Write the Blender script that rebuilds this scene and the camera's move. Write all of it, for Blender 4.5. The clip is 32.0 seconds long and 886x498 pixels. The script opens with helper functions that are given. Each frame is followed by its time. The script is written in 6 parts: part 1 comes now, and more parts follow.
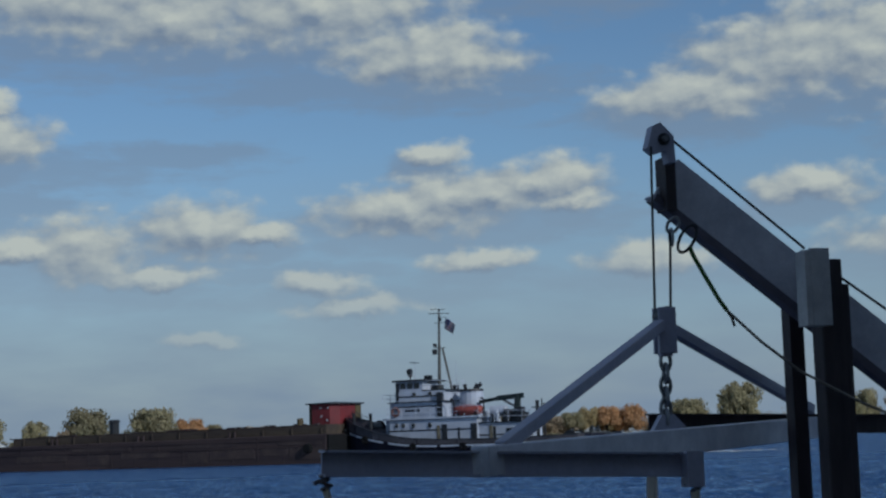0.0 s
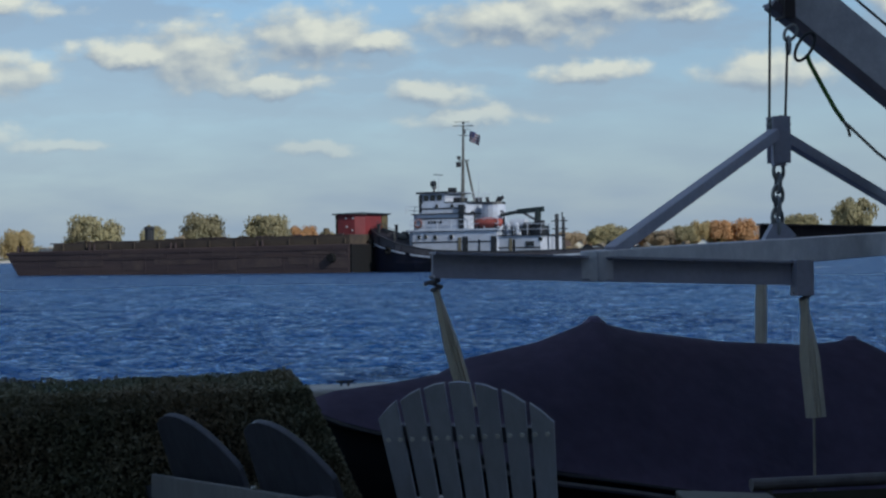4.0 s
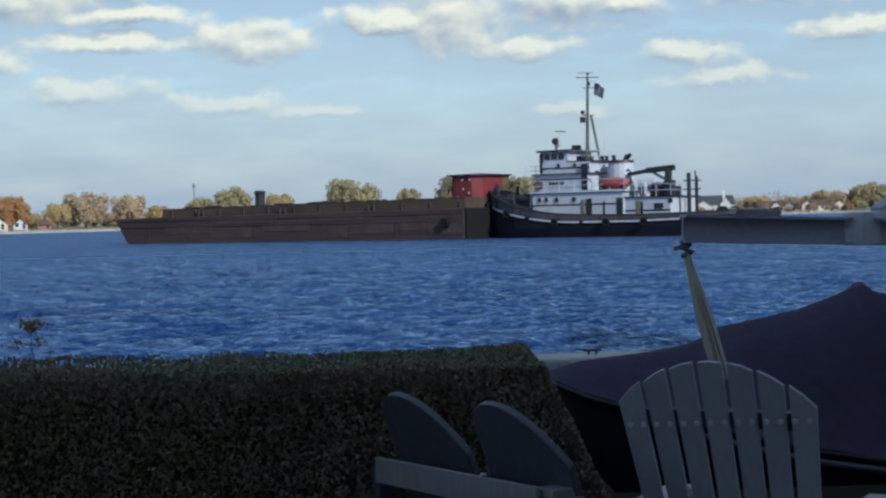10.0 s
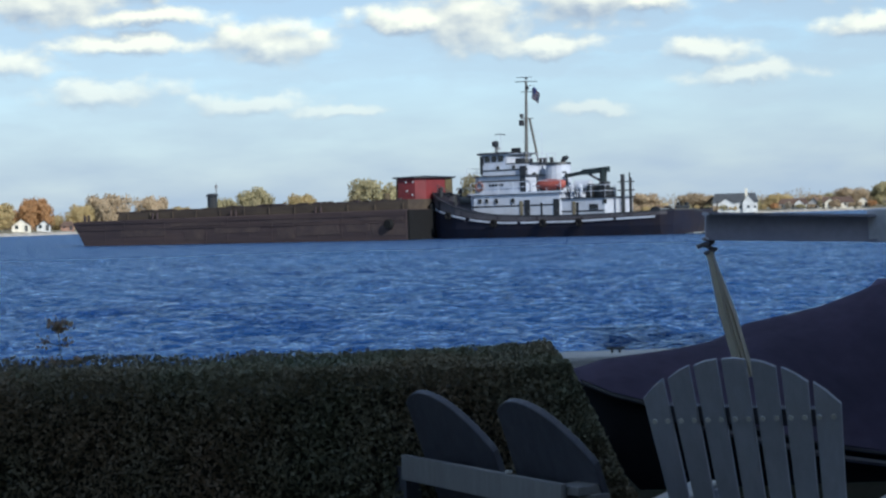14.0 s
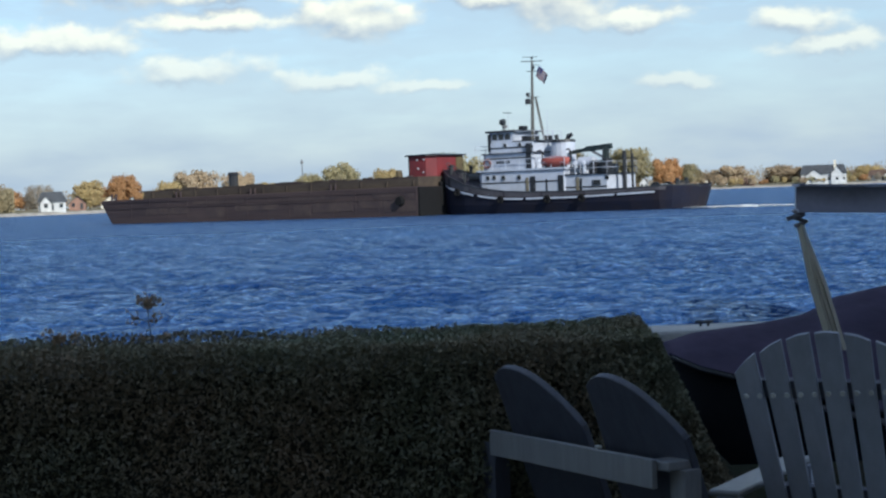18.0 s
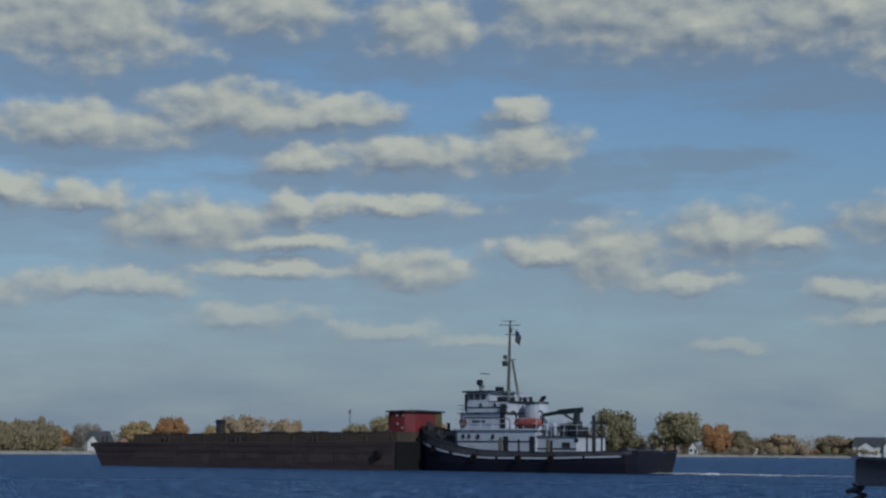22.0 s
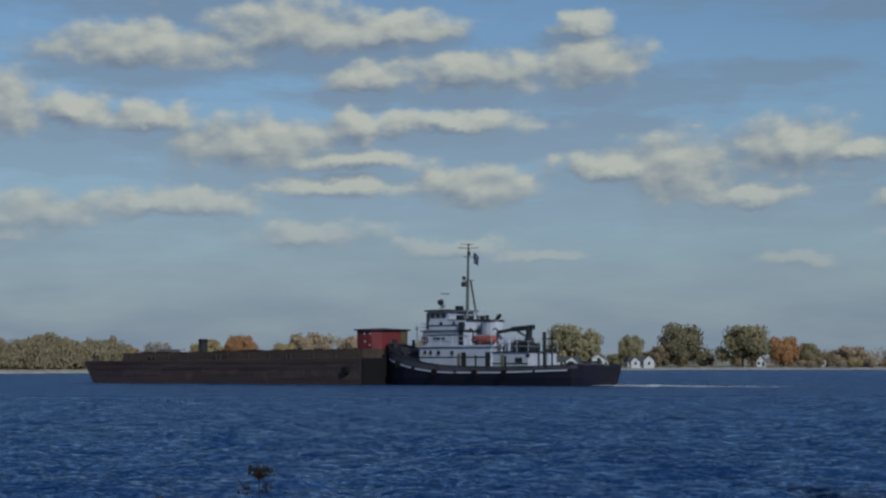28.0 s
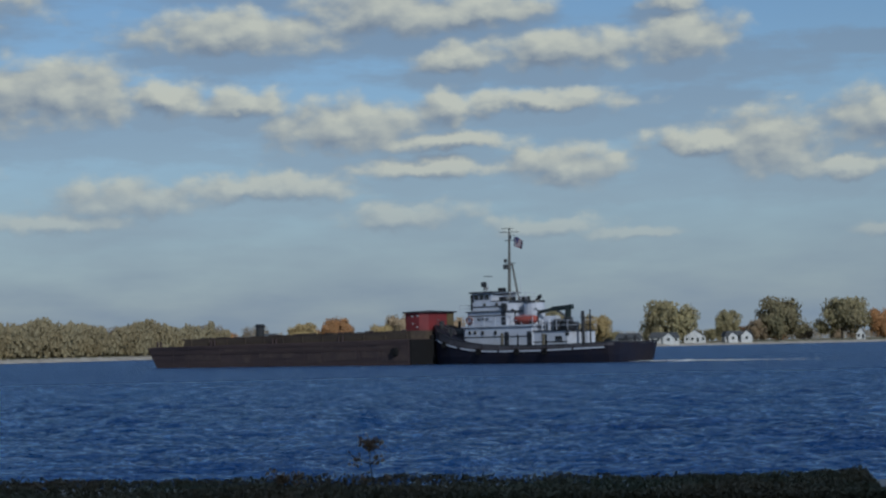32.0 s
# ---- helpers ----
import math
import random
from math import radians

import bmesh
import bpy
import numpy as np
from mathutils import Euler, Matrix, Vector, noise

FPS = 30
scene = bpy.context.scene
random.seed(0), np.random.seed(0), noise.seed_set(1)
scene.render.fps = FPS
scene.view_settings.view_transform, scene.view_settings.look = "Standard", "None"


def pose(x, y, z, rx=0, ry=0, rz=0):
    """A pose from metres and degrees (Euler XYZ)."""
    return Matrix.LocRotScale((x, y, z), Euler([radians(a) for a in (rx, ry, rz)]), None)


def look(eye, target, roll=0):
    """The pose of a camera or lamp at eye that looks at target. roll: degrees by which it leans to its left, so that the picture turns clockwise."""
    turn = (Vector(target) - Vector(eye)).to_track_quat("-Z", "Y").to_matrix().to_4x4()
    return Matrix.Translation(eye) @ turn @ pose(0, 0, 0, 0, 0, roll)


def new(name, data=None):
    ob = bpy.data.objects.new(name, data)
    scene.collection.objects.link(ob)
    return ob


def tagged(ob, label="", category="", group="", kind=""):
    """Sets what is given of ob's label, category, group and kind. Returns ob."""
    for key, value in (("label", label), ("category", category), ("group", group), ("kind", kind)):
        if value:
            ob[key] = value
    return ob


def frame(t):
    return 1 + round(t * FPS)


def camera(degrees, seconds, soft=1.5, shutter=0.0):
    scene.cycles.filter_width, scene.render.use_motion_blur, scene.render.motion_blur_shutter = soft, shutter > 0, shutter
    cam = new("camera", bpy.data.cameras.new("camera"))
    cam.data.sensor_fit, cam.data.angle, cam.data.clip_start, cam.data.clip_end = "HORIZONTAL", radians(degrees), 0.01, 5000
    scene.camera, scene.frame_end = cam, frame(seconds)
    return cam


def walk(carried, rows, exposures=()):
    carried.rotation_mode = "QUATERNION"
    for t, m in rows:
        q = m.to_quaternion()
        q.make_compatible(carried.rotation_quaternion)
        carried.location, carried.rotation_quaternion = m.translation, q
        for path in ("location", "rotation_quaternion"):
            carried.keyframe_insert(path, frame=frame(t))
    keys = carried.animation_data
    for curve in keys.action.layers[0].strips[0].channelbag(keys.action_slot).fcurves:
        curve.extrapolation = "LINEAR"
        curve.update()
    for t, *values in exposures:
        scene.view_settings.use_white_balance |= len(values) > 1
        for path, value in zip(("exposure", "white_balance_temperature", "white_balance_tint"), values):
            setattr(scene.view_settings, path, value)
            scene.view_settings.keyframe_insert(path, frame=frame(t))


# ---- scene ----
# The camera stands by the unseen house and is held by hand; rows: seconds, place, yaw to the right of +y, pitch, roll.
ROWS = [
    (0, -0.114, -0.523, 1.429, 15.213, 6.245, -1.950),
    (0.5, -0.114, -0.527, 1.422, 14.038, 5.887, -2.061),
    (1, -0.099, -0.512, 1.422, 13.858, 5.225, -1.651),
    (1.5, -0.117, -0.522, 1.422, 13.532, 5.210, -1.216),
    (2, -0.127, -0.526, 1.426, 13.119, 5.302, -0.674),
    (2.5, -0.131, -0.538, 1.422, 12.890, 5.289, -0.995),
    (3, -0.127, -0.544, 1.419, 12.056, 4.467, -1.375),
    (3.5, -0.128, -0.554, 1.413, 11.901, 3.813, -1.411),
    (4, -0.119, -0.566, 1.385, 11.346, 0.084, -0.920),
    (4.5, -0.111, -0.583, 1.382, 9.497, -1.500, -0.047),
    (6.5, 0.033, -0.010, 1.403, 4.095, -0.182, -1.924),
    (7, 0.040, 0.031, 1.403, 5.521, -1.112, -1.221),
    (7.5, 0.048, 0.035, 1.401, 6.363, -1.227, -1.315),
    (8, 0.044, 0.050, 1.404, 5.179, -1.163, -1.538),
    (8.5, 0.045, 0.057, 1.406, 4.692, -1.187, -1.624),
    (9, 0.043, 0.055, 1.401, 4.071, -1.082, -1.663),
    (9.5, 0.031, 0.014, 1.398, 2.900, -1.143, -1.421),
    (10, 0.021, -0.009, 1.398, 2.924, -1.028, -1.343),
    (10.5, 0.017, -0.046, 1.399, 3.464, -0.992, -1.322),
    (11, 0.012, -0.072, 1.395, 3.449, -1.097, -1.427),
    (11.5, 0.012, -0.046, 1.400, 3.135, -1.086, -1.320),
    (12, 0.016, -0.038, 1.400, 3.548, -1.079, -1.450),
    (12.5, 0.016, -0.022, 1.398, 3.084, -1.047, -1.609),
    (13, 0.019, 0.001, 1.400, 2.510, -1.092, -1.668),
    (13.5, 0.014, -0.016, 1.395, 2.036, -1.069, -1.542),
    (14, 0.011, -0.044, 1.396, 2.194, -1.030, -1.662),
    (14.5, 0.009, -0.071, 1.397, 2.663, -1.060, -1.669),
    (16.5, 0.011, -0.022, 1.395, 2.478, -1.693, -1.329),
    (17, 0.011, -0.023, 1.395, 2.031, -1.810, -1.715),
    (17.5, 0.008, -0.015, 1.395, 1.355, -1.655, -0.260),
    (18, 0.005, -0.007, 1.396, -0.656, -1.793, -2.070),
    (18.6, 0.002, 0.002, 1.395, -1.469, -1.600, -1.496),
    (19, -0.004, -0.005, 1.392, -2.859, 1.079, -1.339),
    (19.5, -0.007, 0.002, 1.395, -3.741, 2.170, -1.051),
    (20, -0.011, 0.009, 1.397, -2.423, 5.318, -1.616),
    (20.5, -0.015, 0.016, 1.398, -0.663, 8.145, -0.404),
    (21, -0.019, 0.023, 1.399, -0.600, 7.827, 0.310),
    (21.5, -0.025, 0.031, 1.399, -0.823, 6.963, 0.543),
    (22, -0.031, 0.036, 1.399, -2.183, 6.635, 0.434),
    (22.5, -0.039, 0.042, 1.399, -2.735, 6.214, 0.327),
    (23, -0.048, 0.049, 1.398, -3.370, 5.877, 0.357),
    (23.5, -0.059, 0.059, 1.398, -2.754, 5.196, 0.281),
    (24, -0.072, 0.075, 1.397, -1.861, 4.812, 0.118),
    (24.5, -0.088, 0.094, 1.395, -1.638, 3.914, -0.004),
    (26.5, -0.001, 0.011, 1.416, -3.154, 4.515, 0.248),
    (27, -0.000, 0.008, 1.418, -3.907, 4.310, 0.135),
    (27.5, -0.000, 0.004, 1.424, -3.911, 4.424, -0.118),
    (28, -0.000, -0.001, 1.434, -4.342, 3.854, -0.087),
    (28.5, -0.000, -0.011, 1.418, -4.427, 3.091, -0.346),
    (29, -0.000, -0.021, 1.405, -4.879, 3.008, -0.239),
    (29.5, -0.000, -0.032, 1.393, -6.125, 3.288, 0.000),
    (30, -0.000, -0.042, 1.381, -6.933, 3.395, -0.609),
    (30.5, -0.009, -0.042, 1.387, -7.729, 3.276, 0.148),
    (31, -0.018, -0.042, 1.391, -7.876, 3.263, -0.039),
    (32, -0.039, -0.043, 1.397, -7.444, 3.221, -1.252),
]
EXPOSURES = [(t, e - 0.72, k + 40, 6) for t, e, k in (
    (0.0, -0.05, 5400), (3.4, -0.03, 5450), (3.7, 0.17, 5430), (4.1, 0.62, 5800), (4.5, 1.15, 5900), (6.5, 0.4, 5740), (7.0, 0.5, 5720), (7.6, 0.88, 5750), (9.0, 0.72, 5760),
    (10.5, 0.84, 5770), (13.0, 0.9, 5780), (14.5, 1.15, 5800), (16.5, 1.27, 5900), (17.5, 1.2, 5880), (18.0, 1.08, 5880), (18.7, 1.1, 5750), (19.1, 0.62, 5800), (19.6, 0.25, 5620),
    (20.2, -0.1, 5520), (21.5, -0.17, 5590), (23.0, -0.2, 5590), (26.5, -0.12, 5620), (28.0, -0.12, 5630), (30.0, -0.02, 5620), (32.0, 0.0, 5620))]


def aim(x, y, z, yaw, pitch, roll):
    a, e = radians(yaw), radians(pitch)
    return look((x, y, z), (x + math.sin(a) * math.cos(e), y + math.cos(a) * math.cos(e), z + math.sin(e)), roll)


cam = camera(28.678, 32.0, soft=2.4)
walk(cam, [(r[0], aim(*r[1:])) for r in ROWS], EXPOSURES)

# ---- world: a pale autumn sky with rows of cumulus, sun behind the unseen house ----
SUN_AZ, SUN_EL = radians(150), radians(30)
world = bpy.data.worlds.new("sky")
scene.world = world
world.use_nodes = True
WT = world.node_tree
WT.nodes.clear()


def wn(kind, **kw):
    n = WT.nodes.new(kind)
    for k, v in kw.items():
        if k == "op":
            n.operation = v
        elif k == "vals":
            for i, x in v.items():
                if hasattr(x, "links"):
                    WT.links.new(x, n.inputs[i])
                else:
                    n.inputs[i].default_value = x
    return n


def wmath(op, a, b=0.0, c=0.0, clamp=False):
    n = wn("ShaderNodeMath", op=op, vals={0: a, 1: b, 2: c})
    n.use_clamp = clamp
    return n.outputs[0]


def wvec(op, a, b=(0, 0, 0), c=(0, 0, 0), out=0):
    return wn("ShaderNodeVectorMath", op=op, vals={0: a, 1: b, 2: c}).outputs[out]


def wmix(f, a, b):
    n = WT.nodes.new("ShaderNodeMix")
    n.data_type = "RGBA"
    for i, x in ((0, f), (6, a), (7, b)):
        if hasattr(x, "links"):
            WT.links.new(x, n.inputs[i])
        else:
            n.inputs[i].default_value = x
    return n.outputs[2]


sky_tex = WT.nodes.new("ShaderNodeTexSky")
sky_tex.sky_type = "NISHITA"
sky_tex.sun_disc = False
sky_tex.sun_elevation, sky_tex.sun_rotation = SUN_EL, SUN_AZ
sky_tex.air_density, sky_tex.dust_density, sky_tex.ozone_density = 1.0, 0.3, 3.0

way = wn("ShaderNodeTexCoord").outputs["Generated"]
sep = wn("ShaderNodeSeparateXYZ", vals={0: way})
azim = wmath("MULTIPLY", wmath("ARCTAN2", sep.outputs[0], sep.outputs[1]), 57.2958)
elev = wmath("MULTIPLY", wmath("ARCSINE", sep.outputs[2]), 57.2958)
plan = wn("ShaderNodeCombineXYZ", vals={0: azim, 1: elev}).outputs[0]


def wnoise(vec, scale, detail, rough=0.55):
    n = wn("ShaderNodeTexNoise", vals={"Vector": vec, "Scale": scale, "Detail": detail, "Roughness": rough})
    return n.outputs


billow = wnoise(wvec("MULTIPLY", plan, (1.0, 1.5, 1.0)), 0.5, 4.0, 0.55)
curl = wnoise(wvec("MULTIPLY", plan, (1.0, 1.4, 1.0)), 2.1, 4.0, 0.6)
here = wvec("MULTIPLY_ADD", wvec("SUBTRACT", billow["Color"], (0.5, 0.5, 0.5)), (1.5, 0.8, 0.0), plan)
here = wvec("MULTIPLY_ADD", wvec("SUBTRACT", curl["Color"], (0.5, 0.5, 0.5)), (0.45, 0.32, 0.0), here)
UP = (0.22, 0.34, 0.0)
CUMULUS, FLAT = [], []

# cumulus with lit heads: bearing, height, half width, half height, in degrees
CUMULUS.extend(((-13.9, 13.6, 2.8, 1.4), (-8.1, 14.3, 2.1, 0.85), (-3.0, 13.9, 1.4, 0.95), (3.5, 14.5, 3.2, 1.4), (6.3, 14.0, 3.0, 1.1), (11.0, 14.1, 3.4, 1.15), (8.2, 15.5, 2.4, 0.65)))
CUMULUS.extend(((-9.2, 11.0, 2.3, 0.75), (-6.0, 11.0, 1.9, 0.5), (-14.1, 10.3, 2.8, 0.65), (-6.9, 9.45, 1.1, 0.5), (-3.3, 9.6, 2.3, 0.6), (0.65, 9.9, 1.35, 0.8), (-10.55, 7.15, 2.3, 0.75)))
CUMULUS.extend(((-3.3, 5.85, 1.7, 0.62), (3.45, 6.35, 1.55, 0.95), (1.2, 6.5, 1.7, 0.4), (5.7, 5.5, 1.6, 0.34), (7.2, 7.0, 1.75, 0.8), (9.2, 6.85, 1.2, 0.36), (0.3, 11.1, 0.95, 0.35)))
CUMULUS.extend(((-20.35, 8.3, 2.6, 0.95), (-16.35, 8.3, 1.05, 0.48), (-17.8, 4.9, 1.8, 0.55), (-24.5, 11.5, 3.0, 1.0), (-26.0, 6.0, 2.6, 0.7), (-18.5, 13.5, 2.6, 0.9), (32.0, 6.0, 3.0, 0.7)))
CUMULUS.extend(((23.6, 10.9, 2.4, 0.72), (27.4, 12.0, 2.8, 1.15), (29.4, 12.1, 1.9, 1.3), (27.3, 7.7, 1.6, 0.52), (14.0, 7.45, 2.3, 0.68), (16.2, 7.95, 2.3, 0.68), (18.5, 8.35, 1.7, 0.62)))
CUMULUS.extend(((19.7, 7.7, 0.95, 0.35), (14.9, 9.35, 0.85, 0.4), (22.0, 5.6, 1.6, 0.48), (34.0, 10.0, 3.0, 0.9), (20.0, 15.8, 4.0, 1.0), (-9.0, 17.0, 4.0, 1.0), (15.0, 12.6, 2.4, 0.9)))
CUMULUS.extend(((-4.25, 7.95, 2.5, 0.32), (-7.4, 6.65, 2.1, 0.3), (-8.65, 4.3, 1.8, 0.4), (-4.0, 3.9, 1.8, 0.32), (-13.7, 5.3, 2.1, 0.4), (-7.8, 5.9, 2.1, 0.28), (-19.8, 4.2, 1.7, 0.3)))
CUMULUS.extend(((-7.25, 7.75, 0.9, 0.5), (16.4, 5.85, 1.4, 0.36), (11.0, 5.1, 1.2, 0.36), (-11.9, 5.3, 1.3, 0.4), (-14.0, 8.0, 1.3, 0.45), (12.2, 4.3, 1.6, 0.3), (-1.2, 3.6, 1.3, 0.25), (7.2, 3.4, 1.0, 0.25)))
# flat grey layers
FLAT.extend(((6.3, 13.1, 7.2, 0.8), (-12.9, 12.1, 4.5, 0.85), (-9.7, 10.1, 6.2, 0.5), (-1.0, 9.05, 6.2, 0.6), (-9.6, 6.5, 4.5, 0.5), (-3.3, 7.25, 4.9, 0.5), (2.7, 5.6, 4.9, 0.52)))
FLAT.extend(((-3.4, 13.5, 3.8, 1.1), (6.9, 9.5, 2.3, 0.35), (0.6, 7.85, 2.7, 0.45), (-2.2, 4.95, 9.0, 0.25), (-19.0, 6.8, 4.9, 0.55), (-18.0, 4.1, 4.2, 0.3), (16.1, 7.0, 4.9, 0.5)))
FLAT.extend(((26.0, 10.5, 4.9, 0.65), (13.5, 11.6, 5.5, 0.55), (9.5, 5.6, 4.0, 0.3), (-12.0, 3.0, 5.0, 0.3)))
FLAT.extend(((22.0, 5.1, 4.0, 0.35), (12.0, 4.6, 4.5, 0.3)))


def cloud_field(layer, where, foot):
    """One minus the distance from the nearest cloud's middle; the undersides are cut flatter than the heads."""
    field = None
    for az, el, w, h in layer:
        a, b = 1 / (1.25 * w), 1 / (1.32 * h)
        p = wvec("MULTIPLY_ADD", where, (a, b, 0.0), (-az * a, -el * b, 0.0))
        d = wvec("LENGTH", wvec("MAXIMUM", p, wvec("MULTIPLY", p, (-1.0, -foot, 0.0))), out=1)
        field = d if field is None else wmath("MINIMUM", field, d)
    return wmath("SUBTRACT", 1.0, field)


def fluff(where):
    return wmath("SUBTRACT", wnoise(wvec("MULTIPLY", where, (1.0, 1.5, 1.0)), 0.9, 6.0, 0.46)["Fac"], 0.5)


low = wmath("MULTIPLY_ADD", fluff(plan), 1.7, cloud_field(CUMULUS, here, 1.35))
high = wmath("MULTIPLY_ADD", fluff(wvec("ADD", plan, UP)), 1.7, cloud_field(CUMULUS, wvec("ADD", here, UP), 1.35))
lit = wmath("MULTIPLY_ADD", wmath("SUBTRACT", wmath("MAXIMUM", low, -0.5), wmath("MAXIMUM", high, -0.5)), 0.8, 0.5, clamp=True)
cover = wn("ShaderNodeMapRange", vals={0: low, 1: -0.38, 2: 0.45})
cover.interpolation_type = "SMOOTHSTEP"
# the rest of the sky, higher up and all round: the same broken cloud
wide = wnoise(wvec("MULTIPLY", way, (1.0, 1.0, 3.0)), 3.2, 6.0, 0.6)["Fac"]
wide = wn("ShaderNodeMapRange", vals={0: wide, 1: 0.48, 2: 0.66}).outputs[0]
outside = wn("ShaderNodeMapRange", vals={0: elev, 1: 16.0, 2: 20.0}).outputs[0]
sides = wn("ShaderNodeMapRange", vals={0: wmath("ABSOLUTE", wmath("SUBTRACT", azim, 4.0)), 1: 32.0, 2: 40.0}).outputs[0]
outside = wmath("MULTIPLY", wmath("MAXIMUM", outside, sides), wn("ShaderNodeMapRange", vals={0: elev, 1: 0.5, 2: 6.0}).outputs[0])
amount = wmath("MAXIMUM", wmath("MULTIPLY", cover.outputs[0], wn("ShaderNodeMapRange", vals={0: elev, 1: 3.0, 2: 6.2, 3: 0.34, 4: 0.93}).outputs[0]), wmath("MULTIPLY", wide, outside))
# thin veils in streaks low over the water
veil = wnoise(wvec("MULTIPLY", plan, (0.3, 1.1, 1.0)), 0.8, 4.0, 0.5)["Fac"]
veil = wn("ShaderNodeMapRange", vals={0: veil, 1: 0.3, 2: 0.85}).outputs[0]
veil = wmath("MULTIPLY", veil, wn("ShaderNodeMapRange", vals={0: elev, 1: 11.0, 2: 1.0, 3: 0.2, 4: 0.6}).outputs[0])
SHADE, BRIGHT, VEIL = (3.35, 3.85, 4.5, 1), (9.2, 8.7, 6.9, 1), (3.75, 4.4, 5.1, 1)
cloud_col = wmix(wn("ShaderNodeMapRange", vals={0: elev, 1: 8.0, 2: 0.0, 3: 0.0, 4: 0.45}).outputs[0], wmix(lit, SHADE, BRIGHT), (5.9, 6.0, 5.5, 1))
tint = wvec("MULTIPLY", sky_tex.outputs[0], (1.22, 1.18, 1.13))
sky_col = wmix(wmath("ADD", wmath("MULTIPLY", veil, 0.5), wn("ShaderNodeMapRange", vals={0: elev, 1: 9.5, 2: 0.0, 3: 0.0, 4: 0.9}).outputs[0], clamp=True), tint, VEIL)
streak = wnoise(wvec("MULTIPLY", plan, (0.5, 2.2, 1.0)), 0.9, 5.0, 0.6)["Fac"]
bank = wn("ShaderNodeMapRange", vals={0: wmath("MULTIPLY_ADD", wmath("SUBTRACT", streak, 0.5), 1.8, cloud_field(FLAT, here, 1.0)), 1: -0.45, 2: 0.45})
bank.interpolation_type = "SMOOTHSTEP"
skirt = wn("ShaderNodeMapRange", vals={0: wmath("MULTIPLY_ADD", wmath("SUBTRACT", streak, 0.5), 1.4, cloud_field(CUMULUS, wvec("ADD", here, (0.2, 0.45, 0.0)), 1.0)), 1: -0.6, 2: 0.3})
skirt.interpolation_type = "SMOOTHSTEP"
grey = wmath("MAXIMUM", wmath("MULTIPLY", bank.outputs[0], 0.5), wmath("MULTIPLY", skirt.outputs[0], 0.6))
grey = wmath("MULTIPLY", grey, wn("ShaderNodeMapRange", vals={0: elev, 1: 3.0, 2: 8.0, 3: 0.25, 4: 1.0}).outputs[0])
sky_col = wmix(grey, sky_col, wmix(wn("ShaderNodeMapRange", vals={0: elev, 1: 10.0, 2: 4.0}).outputs[0], SHADE, (4.2, 4.6, 5.1, 1)))
sky_col = wmix(amount, sky_col, cloud_col)
back = wn("ShaderNodeBackground", vals={0: sky_col, 1: 0.1})
out = WT.nodes.new("ShaderNodeOutputWorld")
WT.links.new(back.outputs[0], out.inputs[0])

sun_data = bpy.data.lights.new("sun", "SUN")
sun_data.energy, sun_data.angle, sun_data.color = 4.4, radians(0.6), (1.0, 0.93, 0.82)
sun = new("sun", sun_data)
sun.matrix_world = look((0, 0, 60), (-math.sin(SUN_AZ) * math.cos(SUN_EL), -math.cos(SUN_AZ) * math.cos(SUN_EL), 60 - math.sin(SUN_EL)))

